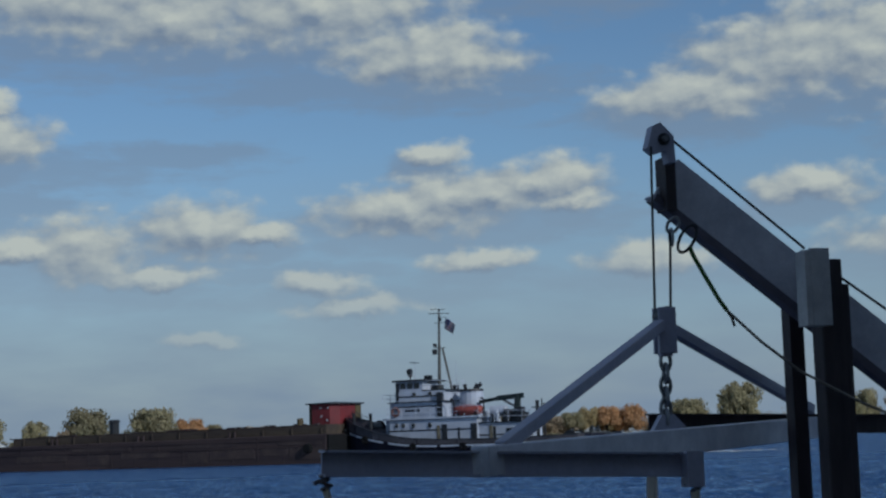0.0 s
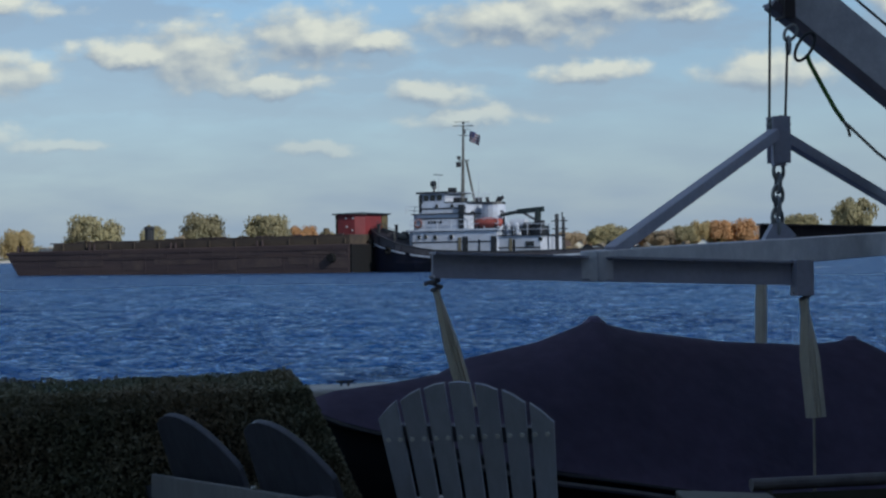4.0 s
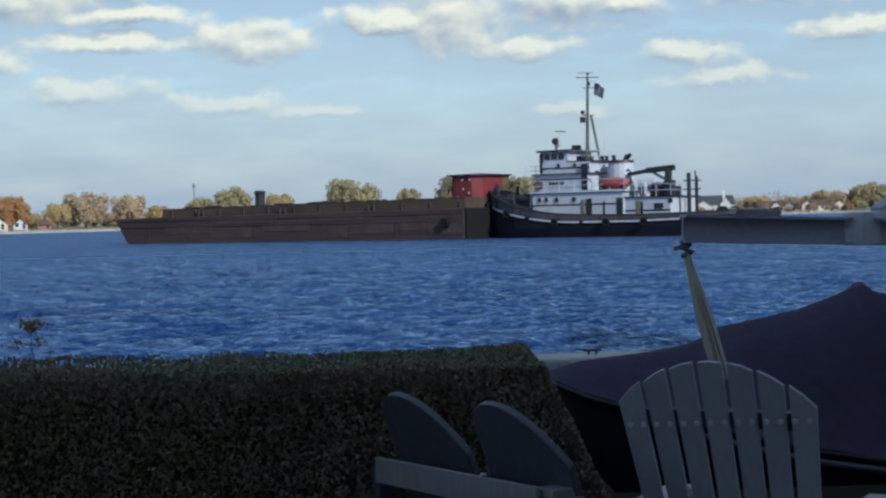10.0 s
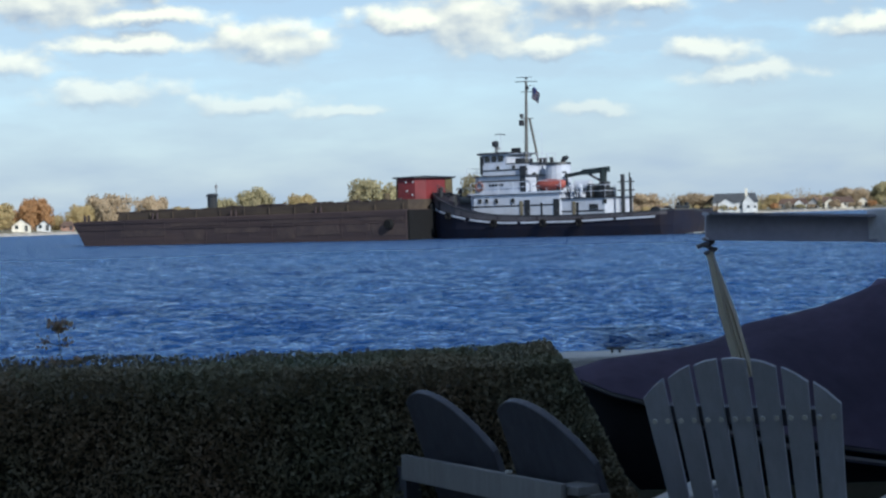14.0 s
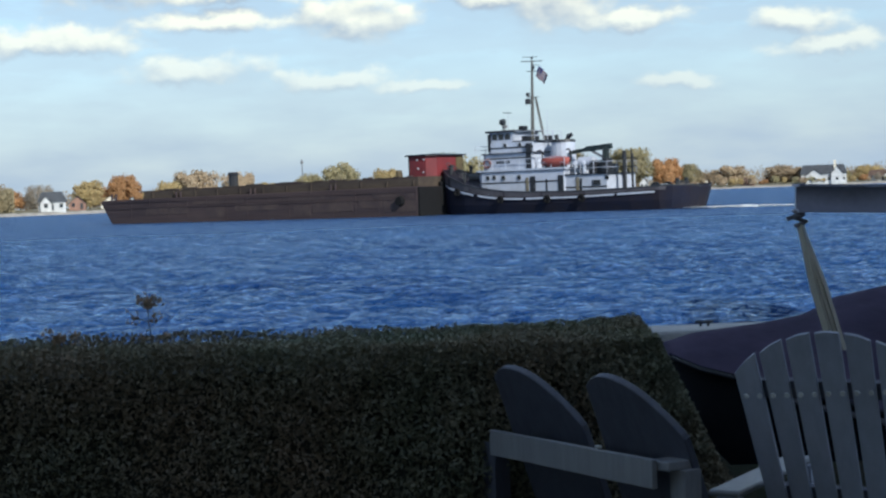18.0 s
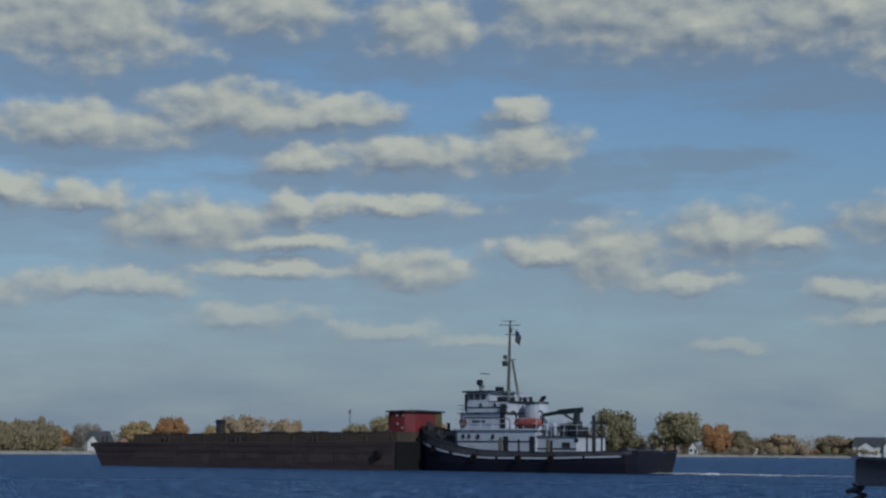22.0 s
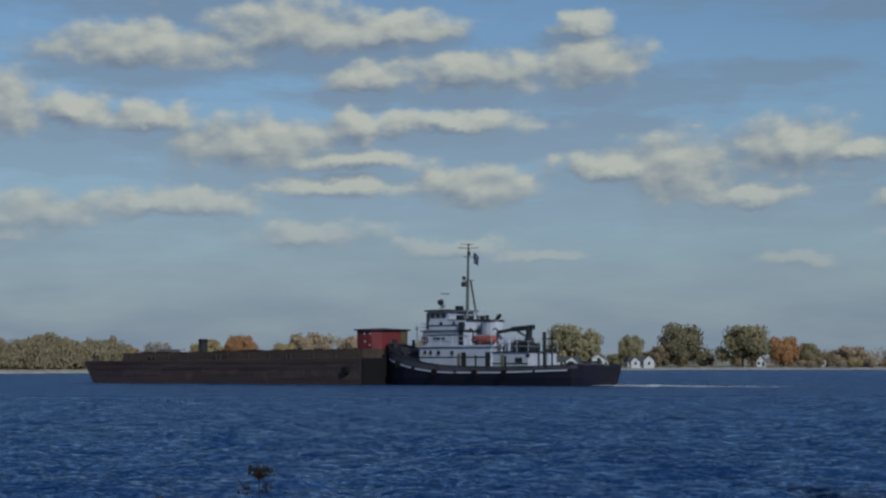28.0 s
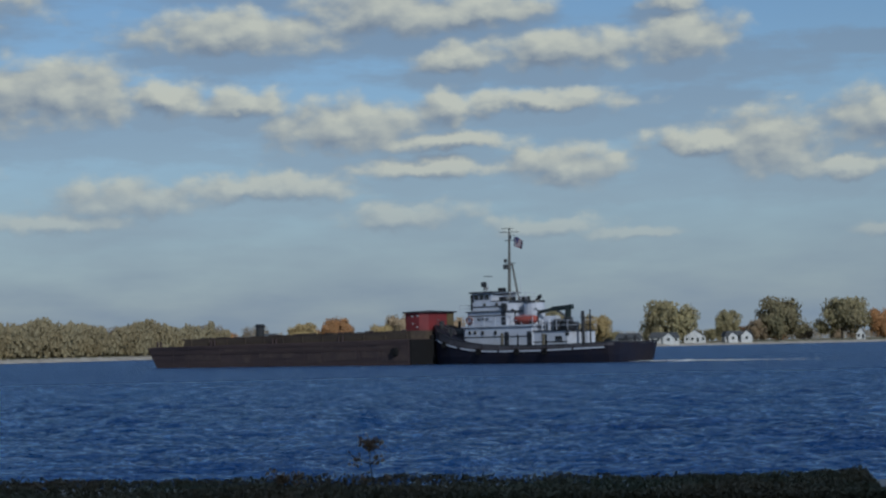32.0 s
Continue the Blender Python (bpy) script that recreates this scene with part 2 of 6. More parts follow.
# ---- materials ----
def material(name, colour, rough=0.6, metal=0.0, second=None, scale=6.0, mix=0.5, bump=0.0, bump_scale=40.0, stretch=(1, 1, 1), spread=0.0, fine=0.12, coat=0.0, space="Object", spec=0.5):
    """A surface with a broad and a fine variation, and relief."""
    m = bpy.data.materials.new(name)
    m.use_nodes = True
    t = m.node_tree
    b = t.nodes["Principled BSDF"]
    b.inputs["Roughness"].default_value, b.inputs["Metallic"].default_value = rough, metal
    b.inputs["Coat Weight"].default_value = coat
    b.inputs["Specular IOR Level"].default_value = spec
    co = t.nodes.new("ShaderNodeTexCoord")
    mp = t.nodes.new("ShaderNodeMapping")
    mp.inputs["Scale"].default_value = stretch
    t.links.new(co.outputs[space], mp.inputs[0])
    broad = t.nodes.new("ShaderNodeTexNoise")
    broad.inputs["Scale"].default_value, broad.inputs["Detail"].default_value, broad.inputs["Roughness"].default_value = scale, 5.0, 0.65
    t.links.new(mp.outputs[0], broad.inputs[0])
    grain = t.nodes.new("ShaderNodeTexNoise")
    grain.inputs["Scale"].default_value, grain.inputs["Detail"].default_value = bump_scale, 3.0
    t.links.new(mp.outputs[0], grain.inputs[0])
    ramp = t.nodes.new("ShaderNodeMapRange")
    ramp.inputs[1].default_value, ramp.inputs[2].default_value = 0.5 - 0.25 * mix - 0.02, 0.5 + 0.25 * mix + 0.02
    t.links.new(broad.outputs[0], ramp.inputs[0])
    mixer = t.nodes.new("ShaderNodeMix")
    mixer.data_type = "RGBA"
    second = second or tuple(c * 0.72 for c in colour)
    mixer.inputs[6].default_value, mixer.inputs[7].default_value = (*colour, 1), (*second, 1)
    t.links.new(ramp.outputs[0], mixer.inputs[0])
    hsv = t.nodes.new("ShaderNodeHueSaturation")
    t.links.new(mixer.outputs[2], hsv.inputs["Color"])
    val = t.nodes.new("ShaderNodeMath")
    val.operation = "MULTIPLY_ADD"
    t.links.new(grain.outputs[0], val.inputs[0])
    val.inputs[1].default_value, val.inputs[2].default_value = fine * 2, 1.0 - fine
    last = val.outputs[0]
    if spread:
        info = t.nodes.new("ShaderNodeObjectInfo")
        geo = t.nodes.new("ShaderNodeNewGeometry")
        add = t.nodes.new("ShaderNodeMath")
        add.operation = "ADD"
        t.links.new(info.outputs["Random"], add.inputs[0])
        t.links.new(geo.outputs["Random Per Island"], add.inputs[1])
        jit = t.nodes.new("ShaderNodeMath")
        jit.operation = "MULTIPLY_ADD"
        t.links.new(add.outputs[0], jit.inputs[0])
        jit.inputs[1].default_value = spread
        t.links.new(last, jit.inputs[2])
        sub = t.nodes.new("ShaderNodeMath")
        sub.operation = "SUBTRACT"
        t.links.new(jit.outputs[0], sub.inputs[0])
        sub.inputs[1].default_value = spread
        last = sub.outputs[0]
    t.links.new(last, hsv.inputs["Value"])
    t.links.new(hsv.outputs[0], b.inputs["Base Color"])
    if bump:
        bp = t.nodes.new("ShaderNodeBump")
        bp.inputs["Strength"].default_value, bp.inputs["Distance"].default_value = bump, 0.02
        t.links.new(grain.outputs[0], bp.inputs["Height"])
        t.links.new(bp.outputs[0], b.inputs["Normal"])
    return m


M = {}
M["hull"] = material("navy_hull_paint", (0.0117, 0.013, 0.0247), 0.7, second=(0.0169, 0.0143, 0.0195), scale=0.5, bump=0.2, bump_scale=3, spec=0.12)
M["white"] = material("white_ship_paint", (0.432, 0.468, 0.552), 0.6, second=(0.324, 0.336, 0.384), scale=0.8, mix=0.8, bump=0.15, bump_scale=4)
M["bulwark"] = material("weathered_grey_bulwark", (0.0825, 0.078, 0.09), 0.8, second=(0.045, 0.0405, 0.045), scale=0.9, mix=0.9, fine=0.2, spec=0.15)
M["ochre"] = material("faded_ochre_paint", (0.15, 0.13, 0.09), 0.75, scale=2)
M["trim"] = material("black_trim_paint", (0.015, 0.016, 0.02), 0.5)
M["grey_deck"] = material("grey_deck_paint", (0.16, 0.17, 0.18), 0.7, scale=0.7)
M["glass_dark"] = material("dark_window_glass", (0.01, 0.012, 0.015), 0.08)
M["faded_red"] = material("faded_red_ring", (0.16, 0.07, 0.06), 0.8)
M["orange"] = material("orange_raft_cover", (0.28, 0.063, 0.049), 0.7, scale=1.2)
M["crane"] = material("dark_green_crane_paint", (0.007, 0.015, 0.015), 0.5)
M["rubber"] = material("black_rubber", (0.012, 0.012, 0.013), 0.9, bump=0.3, spec=0.1)
M["steel"] = material("grey_steel_fitting", (0.22, 0.22, 0.23), 0.5, metal=0.6)
M["barge"] = material("rusty_barge_plate", (0.062, 0.044, 0.042), 0.9, second=(0.03, 0.024, 0.029), scale=0.55, mix=0.9, bump=0.4, bump_scale=2.5, stretch=(0.12, 0.5, 1.5), fine=0.3, spec=0.12)
M["coaming"] = material("weathered_olive_coaming", (0.075, 0.058, 0.044), 0.9, second=(0.04, 0.032, 0.03), scale=0.5, mix=0.8, bump=0.3, bump_scale=3, stretch=(0.3, 1, 1.5), fine=0.25, spec=0.12)
M["barge_light"] = material("scraped_barge_plate", (0.078, 0.057, 0.05), 0.9, second=(0.036, 0.028, 0.032), scale=0.6, mix=0.9, fine=0.2, spec=0.12)
M["olive"] = material("olive_brown_paint", (0.1, 0.075, 0.03), 0.8, second=(0.05, 0.035, 0.02), scale=0.9, mix=0.9)
M["red"] = material("red_deckhouse_paint", (0.16, 0.016, 0.019), 0.7, second=(0.08, 0.011, 0.015), scale=0.5, mix=0.8)
M["flag_red"] = material("flag_red_cloth", (0.16, 0.04, 0.05), 0.9)
M["flag_white"] = material("flag_white_cloth", (0.42, 0.43, 0.46), 0.9)
M["flag_blue"] = material("flag_blue_cloth", (0.035, 0.05, 0.16), 0.9)
M["chair"] = material("grey_chair_board", (0.45, 0.47, 0.55), 0.65, second=(0.39, 0.41, 0.48), scale=5, bump=0.25, bump_scale=60, stretch=(6, 6, 0.6), spread=0.12)
# Darker copy of the chair grey: shade of rails and arms as colour
M["chair_mid"] = material("half_shade_grey_board", (0.3, 0.3, 0.31), 0.5, second=(0.25, 0.25, 0.26), scale=5, bump=0.2, bump_scale=60, stretch=(6, 6, 0.6))
# Near-white colour paints the glint on the screw heads
M["screw"] = material("glint_screw_head", (0.9, 0.89, 0.86), 0.3)
# Darkest copy of the chair grey, for board faces turned from the light
M["chair_dark"] = material("deep_shade_grey_board", (0.1, 0.105, 0.135), 0.5, second=(0.075, 0.08, 0.105), scale=5, bump=0.2, bump_scale=60, stretch=(6, 6, 0.6))
M["faded"] = material("faded_lettering", (0.16, 0.15, 0.16), 0.9)
M["canvas"] = material("beige_canvas", (0.1, 0.092, 0.085), 0.9, scale=8, bump=0.3, bump_scale=150)
M["steelbeam"] = material("galvanised_beam", (0.44, 0.44, 0.52), 0.6, metal=0.1, second=(0.34, 0.34, 0.42), scale=3, mix=0.9, bump=0.15, bump_scale=30, fine=0.15)
M["steelarm"] = material("spangled_galvanised_arm", (0.7, 0.69, 0.72), 0.5, metal=0.1, second=(0.45, 0.45, 0.5), scale=4, mix=0.9, bump=0.1, bump_scale=40)
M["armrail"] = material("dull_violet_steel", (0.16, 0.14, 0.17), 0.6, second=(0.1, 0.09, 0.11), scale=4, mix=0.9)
M["post"] = material("dark_brown_post", (0.065, 0.05, 0.05), 0.75, second=(0.04, 0.032, 0.034), scale=3, bump=0.4, bump_scale=25, stretch=(3, 3, 0.5))
M["bracket"] = material("pale_post_bracket", (0.6, 0.58, 0.56), 0.6, scale=4)
M["cable"] = material("wire_cable", (0.06, 0.065, 0.07), 0.5, metal=0.7)
M["chain"] = material("galvanised_chain", (0.35, 0.36, 0.37), 0.4, metal=0.8)
M["strap"] = material("faded_yellow_webbing", (0.66, 0.6, 0.48), 0.85, second=(0.42, 0.38, 0.3), scale=6, mix=0.9, bump=0.4, bump_scale=120, stretch=(1, 1, 0.3))
M["rope"] = material("green_rope", (0.1, 0.22, 0.05), 0.8)
M["rope_pale"] = material("pale_rope", (0.3, 0.27, 0.22), 0.85)
M["tarp"] = material("dark_purple_boat_cover", (0.155, 0.125, 0.205), 0.85, second=(0.115, 0.1, 0.16), scale=1.2, bump=0.35, bump_scale=9, fine=0.2, spec=0.2)
M["fibreglass"] = material("dull_black_gelcoat", (0.014, 0.015, 0.018), 0.75, scale=2, spec=0.04)
M["concrete"] = material("seawall_concrete", (0.55, 0.54, 0.52), 0.85, second=(0.42, 0.41, 0.4), scale=2, bump=0.4, bump_scale=30)
# Near black: the lawn's deep shade is put into its colour
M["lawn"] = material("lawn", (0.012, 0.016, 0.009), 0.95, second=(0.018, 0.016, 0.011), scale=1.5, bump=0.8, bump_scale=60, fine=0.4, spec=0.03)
M["siding"] = material("house_siding", (0.62, 0.6, 0.56), 0.8, scale=1.0)
M["hedge"] = material("hedge_leaves", (0.19, 0.215, 0.14), 0.75, second=(0.28, 0.21, 0.14), scale=1.1, mix=0.6, spread=0.14, fine=0.18)
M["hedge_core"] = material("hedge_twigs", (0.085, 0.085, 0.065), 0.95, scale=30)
M["seed"] = material("dry_seed_heads", (0.5, 0.38, 0.27), 0.9, scale=20)
M["mast"] = material("dull_buff_mast_paint", (0.09, 0.088, 0.08), 0.6, scale=1.0)
M["stem"] = material("weed_stem", (0.2, 0.16, 0.1), 0.9)
M["bark"] = material("tree_bark", (0.06, 0.05, 0.04), 0.95)
TREE = {
    "v": material("olive_foliage", (0.36, 0.32, 0.18), 0.9, second=(0.29, 0.25, 0.155), scale=0.25, spread=0.25, fine=0.3, spec=0.1),
    "d": material("dark_green_foliage", (0.27, 0.25, 0.15), 0.9, second=(0.27, 0.21, 0.13), scale=0.25, spread=0.25, fine=0.3, spec=0.1),
    "o": material("orange_autumn_foliage", (0.481, 0.273, 0.13), 0.9, second=(0.364, 0.221, 0.117), scale=0.25, spread=0.25, fine=0.3, spec=0.1),
    "y": material("yellow_autumn_foliage", (0.468, 0.364, 0.182), 0.9, second=(0.364, 0.286, 0.156), scale=0.25, spread=0.25, fine=0.3, spec=0.1),
    "b": material("brown_autumn_foliage", (0.403, 0.312, 0.208), 0.9, second=(0.312, 0.247, 0.169), scale=0.2, spread=0.25, fine=0.3, spec=0.1),
    "g": material("bare_grey_twigs", (0.364, 0.312, 0.247), 0.95, second=(0.286, 0.247, 0.195), scale=0.25, spread=0.25, fine=0.3, spec=0.1),
    "p": material("pine_needles", (0.03, 0.045, 0.028), 0.9, scale=0.25, spread=0.3, fine=0.3),
}


def leafy(m, share):
    """Let part of the light through the leaves."""
    t = m.node_tree
    b = t.nodes["Principled BSDF"]
    glow = t.nodes.new("ShaderNodeBsdfTranslucent")
    t.links.new(b.inputs["Base Color"].links[0].from_socket, glow.inputs["Color"])
    both = t.nodes.new("ShaderNodeMixShader")
    both.inputs[0].default_value = share
    t.links.new(b.outputs[0], both.inputs[1])
    t.links.new(glow.outputs[0], both.inputs[2])
    t.links.new(both.outputs[0], t.nodes["Material Output"].inputs[0])


for key in "vdoybg":
    leafy(TREE[key], 0.4)
M["thicket"] = material("dry_tan_thicket", (0.33, 0.29, 0.19), 0.95, second=(0.27, 0.22, 0.13), scale=0.1, spread=0.08, fine=0.12, spec=0.05)
leafy(M["thicket"], 0.4)
M["bank"] = material("far_bank_grass", (0.12, 0.12, 0.055), 0.95, second=(0.16, 0.13, 0.08), scale=0.03, fine=0.3, bump_scale=0.6)
M["stone"] = material("shore_stone", (0.36, 0.34, 0.31), 0.9, second=(0.24, 0.22, 0.2), scale=0.3, fine=0.3, bump_scale=2, spread=0.2)
WALLS = [material("white_house_siding", (0.5, 0.5, 0.49), 0.7, scale=0.5), material("cream_house_siding", (0.62, 0.57, 0.47), 0.7, scale=0.5),
         material("brick_house_wall", (0.26, 0.15, 0.11), 0.85, scale=0.5), material("grey_house_siding", (0.4, 0.42, 0.44), 0.7, scale=0.5)]
ROOFS = [material("dark_slate_roof", (0.06, 0.065, 0.075), 0.85, scale=0.5), material("brown_shingle_roof", (0.11, 0.07, 0.055), 0.9, scale=0.5)]
M["house_glass"] = material("house_window_glass", (0.03, 0.035, 0.04), 0.1)


def water_material():
    """Deep blue water under a wind-broken gloss: flat slopes mirror the sky, steep ones show the depth."""
    m = bpy.data.materials.new("river_water")
    m.use_nodes = True
    t = m.node_tree
    t.nodes.clear()
    co = t.nodes.new("ShaderNodeTexCoord")

    def calc(op, a, b=0.0, c=0.0):
        n = t.nodes.new("ShaderNodeMath")
        n.operation = op
        for i, x in enumerate((a, b, c)):
            if hasattr(x, "links"):
                t.links.new(x, n.inputs[i])
            else:
                n.inputs[i].default_value = x
        return n.outputs[0]

    def ramp(x, a, b, lo, hi):
        n = t.nodes.new("ShaderNodeMapRange")
        t.links.new(x, n.inputs[0])
        for i, q in enumerate((a, b, lo, hi)):
            n.inputs[i + 1].default_value = q
        return n.outputs[0]

    def waves(sx, sy, scale, detail, turn):
        mp = t.nodes.new("ShaderNodeMapping")
        mp.inputs["Scale"].default_value = (sx, sy, 1)
        mp.inputs["Rotation"].default_value = (0, 0, turn)
        t.links.new(co.outputs["Object"], mp.inputs[0])
        n = t.nodes.new("ShaderNodeTexNoise")
        n.inputs["Scale"].default_value, n.inputs["Detail"].default_value, n.inputs["Roughness"].default_value = scale, detail, 0.62
        t.links.new(mp.outputs[0], n.inputs[0])
        return n.outputs[0]

    sep = t.nodes.new("ShaderNodeSeparateXYZ")
    t.links.new(co.outputs["Object"], sep.inputs[0])
    out_there = sep.outputs[1]
    ripple, chop, gust, broad = waves(0.5, 1.0, 15.0, 3.0, 0.06), waves(0.45, 1.0, 6.4, 4.0, 0.04), waves(0.45, 0.8, 1.7, 4.0, 0.02), waves(0.5, 0.3, 0.25, 4.0, 0.0)
    height = calc("MULTIPLY_ADD", ripple, 0.1, calc("MULTIPLY_ADD", chop, 0.42, calc("MULTIPLY", calc("SUBTRACT", gust, 0.5), ramp(out_there, 25.0, 140.0, 0.6, 2.4))))
    height = calc("MULTIPLY_ADD", calc("SUBTRACT", broad, 0.5), ramp(out_there, 60.0, 320.0, 0.0, 5.0), height)
    bp = t.nodes.new("ShaderNodeBump")
    bp.inputs["Strength"].default_value, bp.inputs["Distance"].default_value = 1.0, 0.5
    t.links.new(height, bp.inputs["Height"])
    deep = t.nodes.new("ShaderNodeBsdfDiffuse")
    tone = t.nodes.new("ShaderNodeMix")
    tone.data_type = "RGBA"
    tone.inputs[6].default_value, tone.inputs[7].default_value = (0.006, 0.026, 0.105, 1), (0.013, 0.047, 0.15, 1)
    t.links.new(ramp(broad, 0.35, 0.65, 0.0, 1.0), tone.inputs[0])
    t.links.new(tone.outputs[2], deep.inputs["Color"])
    shine = t.nodes.new("ShaderNodeBsdfGlossy")
    shine.inputs["Color"].default_value = (0.56, 0.75, 1.0, 1)
    t.links.new(ramp(out_there, 18.0, 130.0, 0.08, 0.3), shine.inputs["Roughness"])
    fresnel = t.nodes.new("ShaderNodeFresnel")
    fresnel.inputs["IOR"].default_value = 1.333
    for n in (deep, shine, fresnel):
        t.links.new(bp.outputs[0], n.inputs["Normal"])
    mixer = t.nodes.new("ShaderNodeMixShader")
    mixed = calc("MULTIPLY_ADD", ripple, 0.34, calc("MULTIPLY_ADD", chop, 0.42, calc("MULTIPLY", gust, 0.24)))
    t.links.new(calc("MULTIPLY", fresnel.outputs[0], ramp(mixed, 0.43, 0.59, 0.05, 0.9)), mixer.inputs[0])
    t.links.new(deep.outputs[0], mixer.inputs[1])
    t.links.new(shine.outputs[0], mixer.inputs[2])
    surface = t.nodes.new("ShaderNodeOutputMaterial")
    t.links.new(mixer.outputs[0], surface.inputs[0])
    return m


M["water"] = water_material()
M["foam"] = material("wake_foam", (0.75, 0.78, 0.8), 0.8, scale=1.0)


# ---- mesh helpers ----
def box(bm, x0, x1, y0, y1, z0, z1, m=None):
    vs = [bm.verts.new((x, y, z)) for x, y, z in ((x0, y0, z0), (x1, y0, z0), (x1, y1, z0), (x0, y1, z0), (x0, y0, z1), (x1, y0, z1), (x1, y1, z1), (x0, y1, z1))]
    for f in ((3, 2, 1, 0), (4, 5, 6, 7), (0, 1, 5, 4), (1, 2, 6, 5), (2, 3, 7, 6), (3, 0, 4, 7)):
        bm.faces.new([vs[i] for i in f])
    if m is not None:
        for v in vs:
            v.co = m @ v.co
    return vs


def frame_of(p0, p1):
    p0, p1 = Vector(p0), Vector(p1)
    d = (p1 - p0).normalized()
    side = d.cross(Vector((0, 0, 1)))
    side = Vector((1, 0, 0)) if side.length < 1e-4 else side.normalized()
    return p0, p1, d, side, side.cross(d).normalized()


def bar(bm, p0, p1, w, h):
    """A square bar from p0 to p1, w wide and h high."""
    p0, p1, d, s, u = frame_of(p0, p1)
    ring = []
    for p in (p0, p1):
        ring.append([bm.verts.new(p + s * (a * w / 2) + u * (b * h / 2)) for a, b in ((-1, -1), (1, -1), (1, 1), (-1, 1))])
    for i in range(4):
        j = (i + 1) % 4
        bm.faces.new((ring[0][i], ring[0][j], ring[1][j], ring[1][i]))
    bm.faces.new(ring[0][::-1])
    bm.faces.new(ring[1])


def rod(bm, p0, p1, r, r2=None, seg=8):
    p0, p1, d, s, u = frame_of(p0, p1)
    r2 = r if r2 is None else r2
    ring = []
    for p, q in ((p0, r), (p1, r2)):
        ring.append([bm.verts.new(p + (s * math.cos(6.28319 * k / seg) + u * math.sin(6.28319 * k / seg)) * q) for k in range(seg)])
    for i in range(seg):
        j = (i + 1) % seg
        bm.faces.new((ring[0][i], ring[0][j], ring[1][j], ring[1][i]))
    bm.faces.new(ring[0][::-1])
    bm.faces.new(ring[1])


def tube(bm, pts, r, seg=8):
    """A bent round bar through the points."""
    pts = [Vector(p) for p in pts]
    rings = []
    for i, p in enumerate(pts):
        p0, p1, d, s, u = frame_of(pts[max(0, i - 1)], pts[min(len(pts) - 1, i + 1)])
        rings.append([bm.verts.new(p + (s * math.cos(6.28319 * k / seg) + u * math.sin(6.28319 * k / seg)) * r) for k in range(seg)])
    for a, b in zip(rings[:-1], rings[1:]):
        for i in range(seg):
            bm.faces.new((a[i], a[(i + 1) % seg], b[(i + 1) % seg], b[i]))
    bm.faces.new(rings[0][::-1])
    bm.faces.new(rings[-1])


def ring_link(bm, c, axis_u, axis_v, ru, rv, r, seg=14, tubes=6):
    """An oval link round c in the plane of two unit directions."""
    c, au, av = Vector(c), Vector(axis_u), Vector(axis_v)
    n = au.cross(av)
    rows = []
    for k in range(seg):
        a = 6.28319 * k / seg
        p = c + au * (ru * math.cos(a)) + av * (rv * math.sin(a))
        o = (au * math.cos(a) + av * math.sin(a)).normalized()
        rows.append([bm.verts.new(p + (o * math.cos(6.28319 * j / tubes) + n * math.sin(6.28319 * j / tubes)) * r) for j in range(tubes)])
    for k in range(seg):
        for j in range(tubes):
            bm.faces.new((rows[k][j], rows[(k + 1) % seg][j], rows[(k + 1) % seg][(j + 1) % tubes], rows[k][(j + 1) % tubes]))


def prism(bm, outline, y0, y1):
    """The outline, points (x, z), drawn out from y0 to y1."""
    a = [bm.verts.new((x, y0, z)) for x, z in outline]
    b = [bm.verts.new((x, y1, z)) for x, z in outline]
    n = len(a)
    for i in range(n):
        j = (i + 1) % n
        bm.faces.new((a[i], a[j], b[j], b[i]))
    bm.faces.new(a[::-1])
    bm.faces.new(b)


def soften(bm, w, seg=2, angle=0.6):
    bmesh.ops.recalc_face_normals(bm, faces=bm.faces[:])
    es = [e for e in bm.edges if len(e.link_faces) == 2 and e.calc_face_angle(0) > angle]
    bmesh.ops.bevel(bm, geom=es, offset=w, segments=seg, affect="EDGES", profile=0.5)


def finish(name, bm, mat, smooth=False):
    bmesh.ops.recalc_face_normals(bm, faces=bm.faces[:])
    me = bpy.data.meshes.new(name)
    bm.to_mesh(me)
    bm.free()
    me.materials.append(mat)
    if smooth:
        for p in me.polygons:
            p.use_smooth = True
    return me


def part(name, bm, mat, parent, label="", smooth=False):
    ob = new(name, finish(name, bm, mat, smooth))
    ob.parent = parent
    if label:
        ob["label"] = label
    return ob


def thing(name, m, label, category, group="", kind=""):
    ob = new(name)
    ob.empty_display_size = 0.3
    ob.matrix_world = m
    return tagged(ob, label, category, group, kind)


def mesh_thing(name, bm, mat, label, category, group="", kind="", smooth=False):
    return tagged(new(name, finish(name, bm, mat, smooth)), label, category, group, kind)

# ---- ground, water, far bank ----
WATER = -0.7


